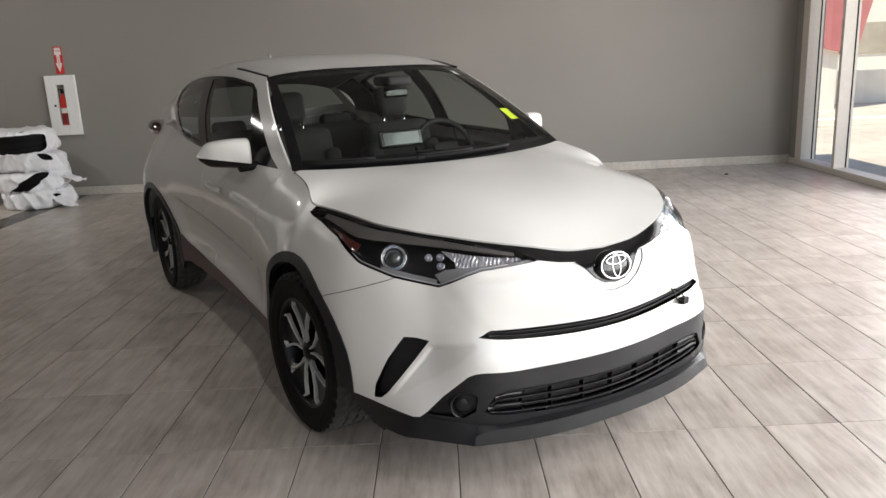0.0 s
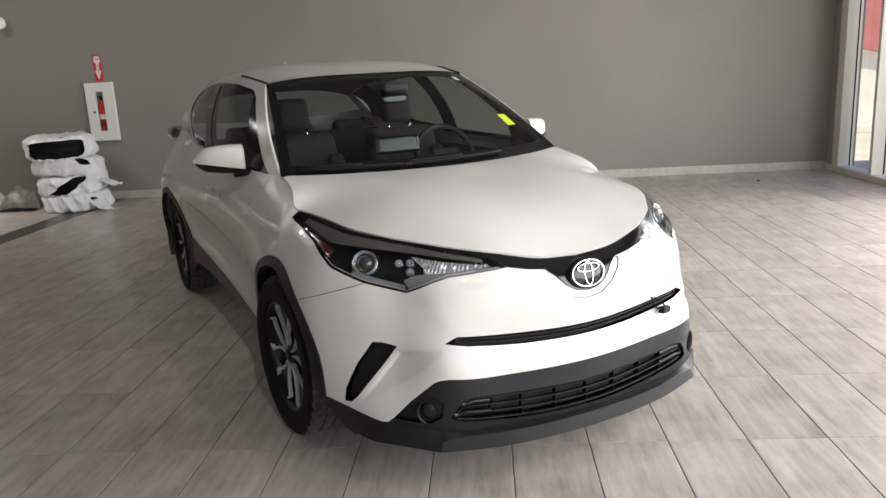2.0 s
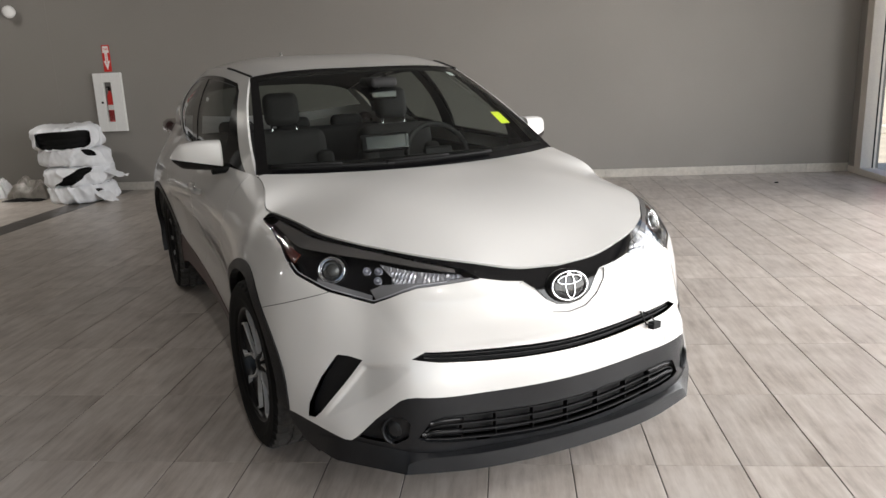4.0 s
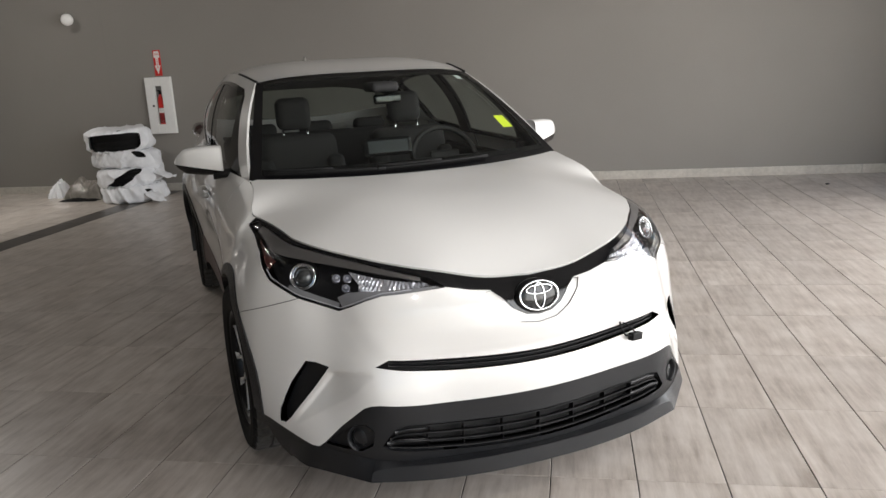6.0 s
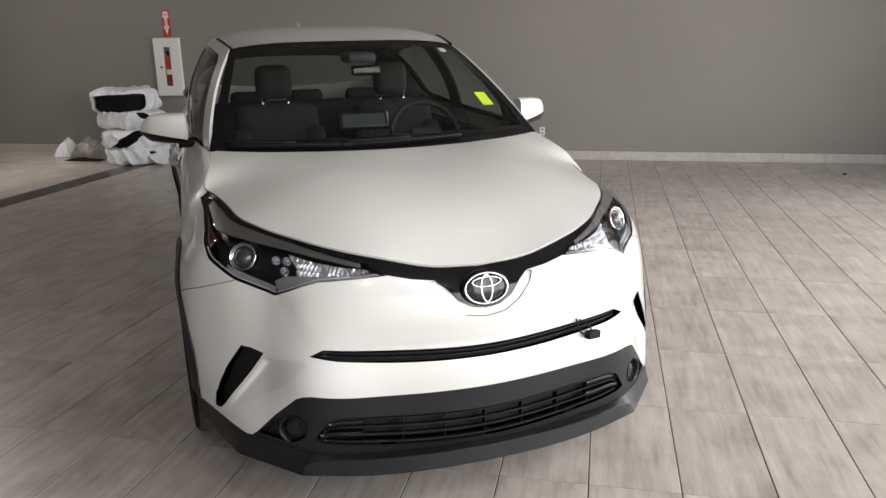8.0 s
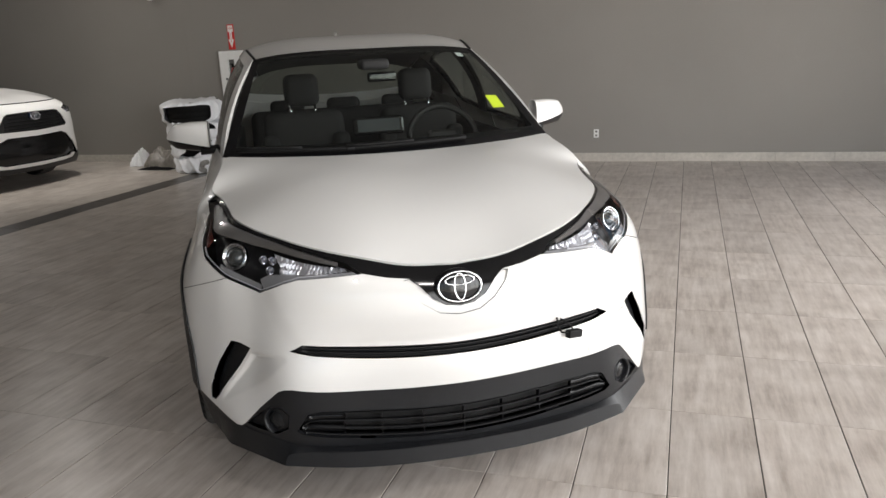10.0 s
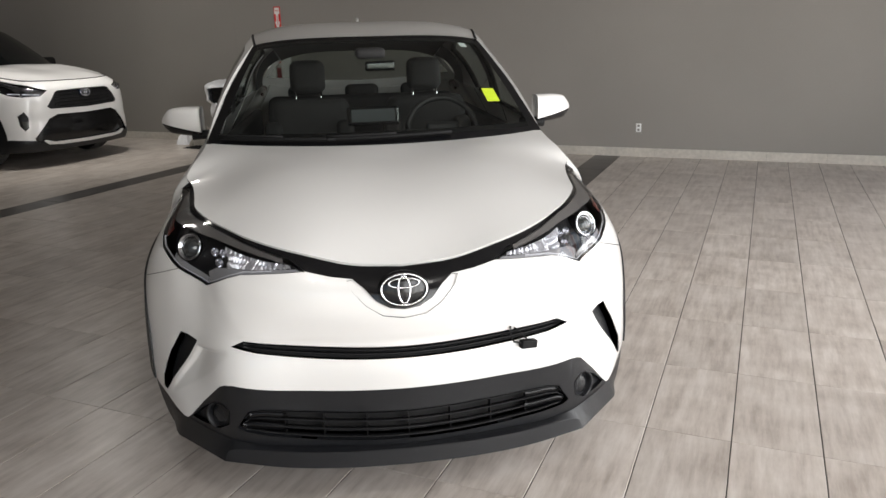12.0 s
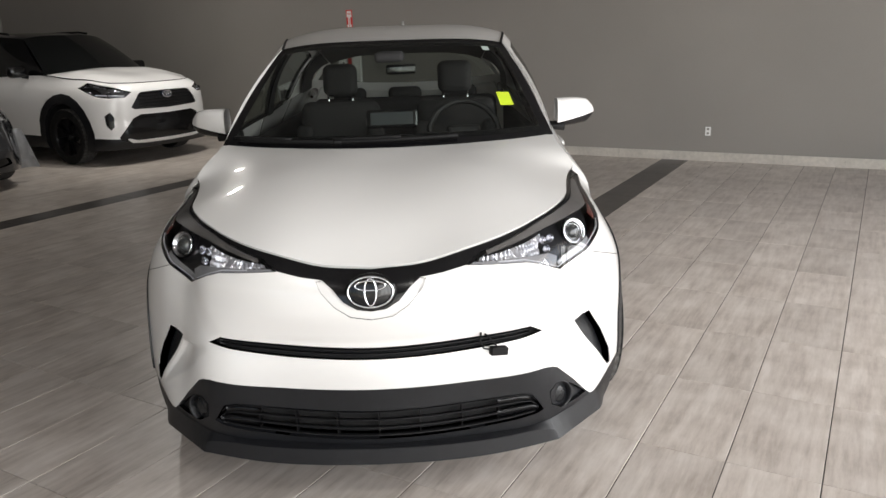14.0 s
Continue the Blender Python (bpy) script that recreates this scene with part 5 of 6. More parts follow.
def seat(x, y, wide=.46, headrest=True, z=.36):
    s_ = part("seat", cushion((x - wide / 2, y - .26, z), (x + wide / 2, y + .26, z + .22), .06), "fabric", car, "dark fabric seat")
    part("backrest", cushion((-wide / 2, -.06, 0), (wide / 2, .09, .66), .06, pose(x, y + .27, z + .14, -16, 0, 0)), "fabric", s_)
    for sd in (-1, 1):
        part("side_bolster", cushion((-.05, -.10, .06), (.05, .07, .52), .04, pose(x + sd * (wide / 2 - .03), y + .27, z + .14, -16, 0, 0)), "fabric", s_)
    if headrest:
        part("headrest", cushion((-.10, -.05, .0), (.10, .05, .185), .045, pose(x, y + .475, z + .80, -10, 0, 0)), "fabric", s_)
        for sd in (-1, 1):
            surface("headrest_post", *tube([(x + sd * .07, y + .44, z + .72), (x + sd * .07, y + .465, z + .84)], .007, 10), "chrome", s_)
    return s_


seat(.335, 1.86)
seat(-.335, 1.86)
bench = part("rear_bench", cushion((-.66, 2.65, .36), (.66, 3.15, .56), .06), "fabric", car, "dark fabric rear bench")
part("backrest", cushion((-.66, -.06, 0), (.66, .08, .60), .06, pose(0, 3.2, .5, -18, 0, 0)), "fabric", bench)
for x in (-.4, 0, .4):
    part("headrest", cushion((-.12, -.045, 0), (.12, .045, .10), .04, pose(x, 3.4, 1.04, -10, 0, 0)), "fabric", bench)
mirror_in = part("rear_view_mirror", cushion((-.075, -.016, -.024), (.075, .016, .024), .012, pose(.05, 1.72, 1.325, 0, 0, 8)), "black_gloss", car)
boxed("mirror_glass", (-.066, .0165, -.018), (.066, .018, .018), "screen", mirror_in, 0, "", pose(.05, 1.72, 1.325, 0, 0, 8))
part("sensor_housing", cushion((-.07, 1.56, 1.365), (.07, 1.75, 1.415), .02), "void", car)
# lining under the roof, inner pillars, parcel shelf
liner_rows = [(r * (.97, 1, 1) - (0, -.02, .028))[::-1] for r in rows]
sheet("headlining", liner_rows, "headlining_dark", car)
for side in (-1, 1):
    for t0, t1 in ((.03, .08), (.38, .44), (.80, .98)):
        q = np.array([(t, h) for h in np.linspace(0, 1, 9) for t in (t0, t1)])
        p = glasshouse(q) - .03 * house_out(q)
        surface("inner_pillar", [(side * a, b, c) for a, b, c in p], [(2 * i, 2 * i + 1, 2 * i + 3, 2 * i + 2) for i in range(8)], "headlining" if t0 > .4 and t1 < .6 else "dash", car)
boxed("parcel_shelf", (-.6, 3.45, 1.0), (.6, 4.1, 1.02), "dash", car, .005)


# ---------------------------------------------------------------- the other cars
def shell(root, spec):
    """A parked car from ribs: painted panels, lamps, grilles, arches, glasshouse, wheels."""
    global _ss, _run, nose, facet_run
    nose, facet_run = 0.0, []
    use(spec["ribs"])
    end = LAST
    _ss = np.linspace(0, end, 1601)
    _run = np.concatenate([[0], np.cumsum(np.linalg.norm(np.diff(skin_raw(_ss, np.full(1601, 0.6), False), axis=0), axis=1))])
    tl = spec["top"]
    fa, ra, wr = spec["axles"][0], spec["axles"][1], spec["wheel"]
    dark_paint = spec.get("cabin", "black_gloss")

    def ring_of(yc, a, b):
        q = np.linspace(-.5, math.pi + .5, 15)
        return flank(*[(yc + a * math.cos(t), max(.05, wr + b * math.sin(t))) for t in q])

    regions = spec["regions"](tl)
    regions = [("arch", ring_of(fa, wr + spec["gap"], wr + spec["gap"])), ("arch", ring_of(ra, wr + spec["gap"], wr + spec["gap"])), ("trim_f", ring_of(fa, wr + spec["gap"] + spec["trim"], wr + spec["gap"] + spec["trim"])), ("trim_r", ring_of(ra, wr + spec["gap"] + spec["trim"], wr + spec["gap"] + spec["trim"])),
               ("skirt", flank((fa + .3, .36), (ra - .3, .38), (ra - .3, .05), (fa + .3, .05)))] + regions
    outline = [(0.0, .2), (float(run_of(end)), .22)] + [(float(run_of(s)), float(tl(s))) for s in np.linspace(end, 0, 90)]
    p2, t2 = carve([outline] + [r[1] for r in regions], (0.0, .18), (float(run_of(end)), 1.2), 0.045)
    mid = p2[t2].mean(axis=1)
    kind = np.full(len(t2), "", dtype="<U12")
    kind[~inside(mid[:, 0], mid[:, 1], outline)] = "out"
    for name, poly in regions:
        kind[inside(mid[:, 0], mid[:, 1], poly) & (kind == "")] = name
    kind[kind == ""] = "body"
    up = lambda q: skin(s_of(q[:, 0]), q[:, 1])
    out = lambda q: outward(s_of(q[:, 0]), q[:, 1])
    get = lambda name, d=0.0, k=0.0: patch(p2, t2[kind == name], up, out, d, k)
    surface("body", *both(get("body", 0, .012)), spec["paint"], root)
    for name, part_name, mat, d, k in (("trim_f", "arch_trim", "plastic", -.008, .04), ("trim_r", "arch_trim", "plastic", -.008, .04), ("skirt", "side_skirt", "plastic", -.004, .02), ("apron", "lower_apron", "plastic", -.004, .02), ("grille", "grille", "mesh_black", .03, -.03), ("intake", "lower_intake", "black_gloss", .025, -.025),
                                       ("lamp", "headlight", "reflector", .025, -.025), ("fog", "fog_pocket", "black_gloss", .02, -.02), ("lip", "skid_plate", "machined", -.01, .02), ("lamp_tail", "lamp_cover", "black_gloss", .008, -.008)):
        if (kind == name).any():
            half_piece = get(name, d, k)
            if part_name in ("grille", "lower_intake", "skid_plate", "lower_apron"):
                surface(part_name, *both(half_piece), mat, root)
            else:
                for flip in (False, True):
                    ob = surface(part_name, *(mirrored(half_piece) if flip else half_piece), mat, root)
                    if name == "lamp":
                        cover = get("lamp")
                        surface("lens", *(mirrored(cover) if flip else cover), "lens", ob).visible_shadow = False
    # bonnet
    a_s = spec["pillar"]
    es = np.linspace(0, a_s, 40)
    e3 = skin(es, tl(es))
    foot = e3[-1]
    cy, cz = spec["cowl"]
    cxs = np.linspace(foot[0], 0, 10)
    back = np.column_stack([cxs, cy + (foot[1] - cy) * (cxs / foot[0]) ** 2, cz + (foot[2] - cz) * (cxs / foot[0]) ** 2])
    pts = np.concatenate([e3[::2], back[1::2], np.array(spec["bonnet"])])
    pts = np.concatenate([pts, pts[pts[:, 0] > 1e-6] * (-1, 1, 1)])
    h_at = plate(pts[:, 0], pts[:, 1], pts[:, 2])
    half_line = [tuple(q[:2]) for q in e3] + [tuple(q[:2]) for q in back[1:]]
    line = half_line + [(-x, y) for x, y in half_line[::-1] if x > 1e-6]
    bp, bt = carve([line], (-1, 0), (1, 1.7), .06)
    bmid = bp[bt].mean(axis=1)
    bt = bt[inside(bmid[:, 0], bmid[:, 1], line)]

    def up_of(q):
        e = .01
        n = np.column_stack([-(h_at(q + (e, 0)) - h_at(q - (e, 0))) / (2 * e), -(h_at(q + (0, e)) - h_at(q - (0, e))) / (2 * e), np.ones(len(q))])
        return n / np.linalg.norm(n, axis=1, keepdims=True)

    surface("bonnet", *patch(bp, bt, lambda q: np.column_stack([q, h_at(q)]), up_of, -.003, .02), spec["paint"], root)
    surface("bonnet_gap", *both(tube([tuple(q) for q in e3 + (0, 0, .001)], .007, 6)), "void", root)
    # glasshouse
    rl = spline(np.linspace(0, 1, len(spec["rail"])), spec["rail"])
    t_end = spec["t_end"]

    def house(q):
        s = a_s + (t_end - a_s) * q[:, 0]
        b, r = skin(s, tl(s)), rl(q[:, 0])
        p = b + (r - b) * q[:, 1:2]
        p[:, 0] += .1 * q[:, 1] * (1 - q[:, 1])
        return p

    g = np.array([(t, h) for h in np.linspace(0, 1, 13) for t in np.linspace(0, 1, 41)])
    hv = house(g)
    quads = lambda keep: [(i * 41 + j, i * 41 + j + 1, i * 41 + 42 + j, i * 41 + 41 + j) for i in range(12) for j in range(40) if keep(i, j)]
    glassy = lambda i, j: 1 <= i <= 9 and (3 <= j <= 17 or 19 <= j <= 30)
    for flip in (False, True):
        for nm, faces, mat in (("roof_pillar", quads(lambda i, j: not glassy(i, j)), dark_paint), ("side_window", quads(lambda i, j: glassy(i, j) and j < 18), "dark_glass"), ("side_window", quads(lambda i, j: glassy(i, j) and j > 18), "dark_glass")):
            piece = ([tuple(q) for q in hv], faces)
            surface(nm, *(mirrored(piece) if flip else piece), mat, root)
    f = np.linspace(-1, 1, 21)
    across = lambda t: np.column_stack([f * rl(t)[0], rl(t)[1] + np.zeros(21) - .1 * (1 - f**2) * (1 - t) ** 3, rl(t)[2] + .045 * (1 - f**4)])
    roof_rows = [across(t) for t in np.linspace(0, 1, 14)]
    sheet("roof", roof_rows, dark_paint, root)
    low = np.column_stack([f * foot[0], cy + (foot[1] - cy) * f**2, cz + (foot[2] - cz) * f**2 + .004])
    scr = []
    for h in np.linspace(0, 1, 11):
        r = low * (1 - h) + roof_rows[0] * h
        r[:, 2] += .1 * h * (1 - h)
        scr.append(r)
    sheet("windscreen", scr, "dark_glass", root)
    ts = np.linspace(t_end, end, 11)
    te = skin(ts, tl(ts))
    tl_row = np.concatenate([te * (-1, 1, 1), te[::-1][1:]])
    sheet("rear_window", [roof_rows[-1] * (1 - h) + tl_row * h for h in np.linspace(0, 1, 7)], "dark_glass", root)
    boxed("underbody", (-.75, .3, .2), (.75, end and spec["length"] - .2, .4), "void", root)
    track = spec["track"]
    for side in (-1, 1):
        for yc in (fa, ra):
            arc = [(side * x, yc + (wr + spec["gap"] + .02) * math.cos(q), wr + (wr + spec["gap"] + .02) * math.sin(q)) for x in (.5, .9) for q in np.linspace(-.4, math.pi + .4, 17)]
            surface("arch_liner", arc, [(i, i + 1, 18 + i, 17 + i) for i in range(16)], "void", root)
            wheel(root, (side * track, yc, wr), 0.0, side, wr, .235, spec.get("alloy", "black_alloy"))
        mp = foot + (.0, .35, .0)
        m_cap = part("door_mirror", cushion((-.12, -.07, -.075), (.12, .07, .075), .05, pose(side * (foot[0] + .17), mp[1], foot[2] + .06)), spec.get("mirror", "black_gloss"), root)
        surface("mirror_foot", *tube([(side * foot[0], mp[1], foot[2] - .02), (side * (foot[0] + .1), mp[1], foot[2])], .025, 8), "gasket", m_cap)
    return foot


M["dark_glass"] = material("dark_car_glass", (0.005, 0.0055, 0.0055), 0.05, spec=0.35)
M["badge_blue"] = material("badge_blue_black", (0.012, 0.025, 0.05), 0.1, coat=1.0)
M["dark_paint"] = material("dark_grey_paint", (0.02, 0.021, 0.024), 0.25, coat=1.0)
M["suv_white"] = material("white_paint_solid", (0.86, 0.85, 0.83), 0.3, coat=0.9, grain=0.01, grain_scale=500)
SUV_RIBS = [
    rib(0.000, 0.000, 0, -.08, -.02, .000, .005, -.005, .005, .010, .005, -.030, -.16),
    rib(0.350, 0.020, 5, -.08, -.02, .000, .005, -.005, .005, .010, .005, -.030, -.16),
    rib(0.620, 0.075, 16, -.08, -.02, .000, .005, .000, .005, .005, .000, -.045, -.20),
    rib(0.780, 0.170, 42, -.05, .00, .005, .005, .000, .000, -.005, -.020, -.080, -.25),
    rib(0.880, 0.330, 68, -.02, .00, .000, .000, .000, -.005, -.015, -.035, -.090, -.22),
    rib(0.918, 0.550, 84, .000, .000, .000, .000, .000, -.005, -.015, -.035, -.080, -.17),
    rib(0.930, 0.930, 90, .000, .000, .000, .003, .003, .000, -.010, -.030, -.065, -.13),
    rib(0.915, 1.350, 90, -.03, -.01, -.01, -.01, .000, .000, -.005, -.02, -.050, -.10),
    rib(0.900, 1.900, 90, -.04, -.02, -.015, -.015, -.01, .000, .005, .000, -.020, -.06),
    rib(0.900, 2.600, 90, -.04, -.02, -.015, -.02, -.01, .000, .005, .000, -.020, -.05),
    rib(0.912, 3.200, 90, -.03, -.02, -.015, -.01, .000, .000, .005, .000, -.020, -.05),
    rib(0.930, 3.620, 91, .000, .000, .000, .000, .000, .000, -.005, -.020, -.045, -.08),
    rib(0.900, 4.150, 100, .000, .000, .010, .010, .010, .005, .000, -.02, -.040, -.07),
    rib(0.780, 4.480, 140, .000, .010, .020, .020, .020, .000, -.01, -.03, -.060, -.10),
    rib(0.400, 4.590, 172, .000, .010, .020, .020, .020, .000, -.01, -.03, -.060, -.10),
    rib(0.000, 4.600, 180, .000, .010, .020, .020, .020, .000, -.01, -.03, -.060, -.10),
]
suv_top = spline([0, 1, 2, 3, 4, 5, 6, 7, 8, 9, 10, 11, 12, 13, 14, 15], [1.028, 1.030, 1.038, 1.046, 1.062, 1.088, 1.11, 1.15, 1.15, 1.13, 1.14, 1.15, 1.16, 1.15, 1.13, 1.13])


def suv_regions(tl):
    brow = [(float(run_of(s)), float(tl(s)) - d) for s, d in ((4.9, .03), (4.2, .032), (3.4, .035), (2.4, .045))]
    return [
        ("lamp_tail", front((.745, .855), (.83, .88)) + [(float(run_of(4.6)), .93), (float(run_of(5.3)), .995), (float(run_of(4.3)), .99), (float(run_of(3.6)), .95)]),
        ("lamp", front((.50, .925), (.60, .862), (.74, .862), (.83, .88)) + [(float(run_of(4.6)), .93), (float(run_of(5.3)), .995)] + brow),
        ("grille", front((0.0, .925), (.37, .918), (.42, .895), (.54, .735), (.50, .705), (0.0, .69))),
        ("lip", front((0.0, .298), (.50, .304), (.60, .338), (.632, .330), (.57, .282), (.4, .268), (0.0, .262))),
        ("intake", front((0.0, .625), (.42, .635), (.53, .59), (.72, .365), (.70, .32), (.5, .28), (0.0, .265))),
        ("fog", front((.775, .69), (.745, .62), (.755, .50), (.79, .46), (.82, .52), (.825, .64))),
        ("apron", front((0.0, .27), (.5, .28), (.70, .34), (.87, .36)) + [(float(run_of(5.3)), .36), (float(run_of(5.3)), .05), (0.0, .05)]),
    ]


suv = thing("suv", pose(-6.42, 7.92, 0, 0, 0, 90), "white sport utility vehicle with black roof and dark wheels", "car")
foot = shell(suv, dict(gap=.075, trim=.12, ribs=SUV_RIBS, top=suv_top, axles=(.93, 3.62), wheel=.365, track=.80, length=4.6, paint="suv_white", regions=suv_regions, pillar=7.0, cowl=(1.13, 1.215), t_end=12.3,
                       bonnet=((0.0, .32, 1.085), (0.0, .70, 1.148), (.40, .34, 1.092), (.44, .7, 1.158), (.60, .7, 1.15), (.58, 1.0, 1.19)),
                       rail=((.60, 2.0, 1.63), (.635, 2.5, 1.672), (.635, 3.0, 1.675), (.62, 3.5, 1.65), (.60, 4.0, 1.57), (.58, 4.3, 1.50))))
# grille bars, badge and lamp internals of the suv
for k in range(5):
    surface("grille_bar", *band_bar(np.linspace(-.42, .42, 15), lambda x, k=k: .735 + .04 * k, .012, .012, .02), "slat", suv)
p, n = spot(0, .87, -.01)
sb = facing(p, (0, -1, .1))
sb_disc = surface("badge", *moved(([(v[0] * .075, v[1] * .052, v[2]) for v in dome_v], dome_f), sb), "badge_blue", suv, "oval chrome badge")
surface("outer_ring", *moved(oval(.07, .047, .006, .006), sb), "chrome", sb_disc)
surface("upper_ring", *moved(oval(.046, .015, .004, .009, cy=.018), sb), "chrome", sb_disc)
surface("middle_ring", *moved(oval(.018, .04, .004, .008), sb), "chrome", sb_disc)
for side in (-1, 1):
    p, n = spot(side * .74, .905, .01)
    surface("lamp_cluster", *turned([(.0001, .0), (.02, .0), (.03, .01), (.035, -.02)], facing(p, (side * .3, -1, 0)), 16), "lamp_black", suv)
    surface("lamp_blade", *band_bar([side * x for x in np.linspace(.60, .83, 9)], lambda x: .880 + .02 * (abs(x) - .6) / .2, .004, .014, .01), "led_white", suv)
    surface("roof_rail", *tube([(side * .61, y, z) for y, z in ((2.3, 1.70), (2.5, 1.722), (3.3, 1.722), (3.9, 1.65), (4.1, 1.60))], .016, 8), "black_gloss", suv)

hatch = thing("hatchback", pose(-6.3, 5.12, 0, 0, 0, 90), "dark grey hatchback partly wrapped in clear film", "car")


def hatch_regions(tl):
    return [("lamp", R_LAMP), ("grille", R_BAND), ("intake", R_GRILLE)]


shell(hatch, dict(gap=.04, trim=.055, ribs=RIBS, top=top_line, axles=(.88, 3.52), wheel=.335, track=.79, length=4.3, paint="dark_paint", regions=hatch_regions, pillar=8.32, cowl=(1.03, 1.035), t_end=12.6, cabin="dark_paint", mirror="dark_paint",
                  bonnet=((0.0, 0.22, .872), (0.0, 0.5, .958), (0.0, .78, 1.006), (.34, .40, .937)), rail=((.560, 1.93, 1.436), (.600, 2.3, 1.474), (.605, 2.7, 1.478), (.59, 3.1, 1.455), (.565, 3.5, 1.40), (.54, 3.85, 1.32))))


def hanging_film(place, turn):
    """A limp clear sheet that hangs from a bumper corner."""
    verts = []
    for i in range(13):
        for k in range(11):
            h, w = i / 12, k / 10 - .5
            q = Vector((w * (.10 + .26 * h), .03 * math.sin(9 * w) * h + .02 * noise.noise(Vector((w * 6, h * 4, 2))), -.46 * h))
            verts.append(q)
    ob = surface("film_sheet", verts, [(i * 11 + k, i * 11 + k + 1, i * 11 + 12 + k, i * 11 + 11 + k) for i in range(12) for k in range(10)], "film", None)
    ob.matrix_world = pose(*place, 0, 0, turn)
    return tagged(ob, "clear plastic film hanging from the hatchback bumper", "plastic film")


M["film"] = material("hazy_film", (0.3, 0.3, 0.3), 0.25, grain=0.2, grain_scale=9)
hanging_film((-6.74, 5.99, .62), 60)


# ---------------------------------------------------------------- things along the back wall
def fire_cabinet():
    root = thing("fire_extinguisher_cabinet", pose(-4.73, BACK, 0.786), "white steel fire extinguisher cabinet with glass slot", "cabinet")
    w, h = .187, .746
    bm = bmesh.new()
    for lo, hi in (((-w, -.05, 0), (-.06, -.002, h)), ((.045, -.05, 0), (w, -.002, h)), ((-.06, -.05, 0), (.045, -.002, .125)), ((-.06, -.05, .63), (.045, -.002, h))):
        box(bm, lo, hi, .004)
    part("door", bm, "cabinet", root, smooth=False)
    boxed("recess", (-.062, -.006, .12), (.047, -.0015, .635), "recess_grey", root)
    pane = surface("glass_slot", [(-.06, -.044, .125), (.045, -.044, .125), (.045, -.044, .63), (-.06, -.044, .63)], [(0, 1, 2, 3)], "pane", root, smooth=False)
    pane.visible_shadow = False
    boxed("latch", (-.105, -.062, .36), (-.08, -.049, .385), "gasket", root, .003)
    return root


def extinguisher():
    root = thing("fire_extinguisher", pose(-4.728, BACK - .024, 0.907), "red fire extinguisher with white label", "extinguisher")
    flat = Matrix.Diagonal((1, .34, 1, 1))
    body = moved(lathe([(.0001, 0), (.04, 0), (.044, .01), (.044, .31), (.036, .35), (.016, .38), (.014, .40), (.0001, .40)], "z", 24), flat)
    surface("cylinder", *body, "red", root)
    band = moved(lathe([(.0448, .02), (.0448, .15)], "z", 24), flat)
    surface("lower_wrap", *band, "deep_red", root)
    band = moved(lathe([(.0452, .155), (.0452, .22)], "z", 24), flat)
    surface("label", *band, "sign_white", root)
    boxed("valve", (-.018, -.006, .40), (.018, .006, .44), "gasket", root, .003)
    boxed("lever", (-.045, -.005, .44), (.012, .005, .456), "gasket", root, .003)
    return root


M["recess_grey"] = material("recess_grey", (0.2, 0.19, 0.18), 0.6)
fire_cabinet()
extinguisher()


def words(name, text, size, m, mat, parent):
    data = bpy.data.curves.new(name, "FONT")
    data.body, data.size, data.align_x, data.align_y, data.extrude = text, size, "CENTER", "CENTER", .0004
    tmp = bpy.data.objects.new(name, data)
    scene.collection.objects.link(tmp)
    bpy.context.view_layer.update()
    me = bpy.data.meshes.new_from_object(tmp)
    bpy.data.objects.remove(tmp)
    me.transform(m)
    return finish(name, me, mat, parent, smooth=False)


sign = thing("fire_sign", pose(-4.715, BACK, 1.548), "red and white fire arrow sign above the cabinet", "sign")
boxed("plate", (-.052, -.006, 0), (.052, -.001, .333), "red", sign, .002)
bm = bmesh.new()
shape = [(-.019, .31), (-.019, .135), (-.042, .135), (0, .02), (.042, .135), (.019, .135), (.019, .31)]
head = [(-.043, .235), (.043, .235), (.036, .318), (-.036, .318)]
for poly, dy in ((shape, -.0072), (head, -.0078)):
    vs = [bm.verts.new((x, dy, z)) for x, z in poly]
    f = bm.faces.new(vs)
    f.normal_update()
    if f.normal.y > 0:
        f.normal_flip()
part("arrow", bm, "sign_white", sign, smooth=False)
words("word", "FIRE", .034, pose(0, -.0085, .278, 90, 0, 0), "red", sign)
for k in range(6):
    boxed("small_print", (-.006, -.0078, .10 + .02 * k), (.006, -.0074, .112 + .02 * k), "red", sign)

outlet = thing("wall_outlet", pose(.222, BACK, .342), "white wall socket plate", "socket")
boxed("plate", (-.03, -.007, -.05), (.03, -.0005, .05), "cabinet", outlet, .003)
for dz in (-.024, .024):
    boxed("socket_face", (-.013, -.0085, dz - .012), (.013, -.0072, dz + .012), "recess_grey", outlet, .001)

lamp_root = thing("wall_spotlight", pose(-5.87, BACK, 2.329), "small white round spotlight on a wall arm", "light")
surface("head", *moved(lathe([(.0001, .06), (.045, .055), (.075, .025), (.078, -.01), (.06, -.04), (.0001, -.045)], "y", 28), Matrix.Translation((.02, -.13, 0)) @ pose(0, 0, 0, 0, 0, 25)), "cabinet", lamp_root)
surface("arm", *tube([(-.06, -.005, .03), (-.06, -.06, .03), (-.03, -.10, .015)], .018, 10), "cabinet", lamp_root)
boxed("back_plate", (-.10, -.02, -.01), (-.02, -.0005, .07), "cabinet", lamp_root, .006)


TEARS = {  # seed: (middle angle, half width, lean, low, high)
    1: (-.55, .10, -.5, .35, .75),
    2: (-.62, .16, -.6, .60, .92),
    3: (-1.42, .30, 1.0, .05, .95),
    4: (-1.5, .88, .2, .10, .84),
}


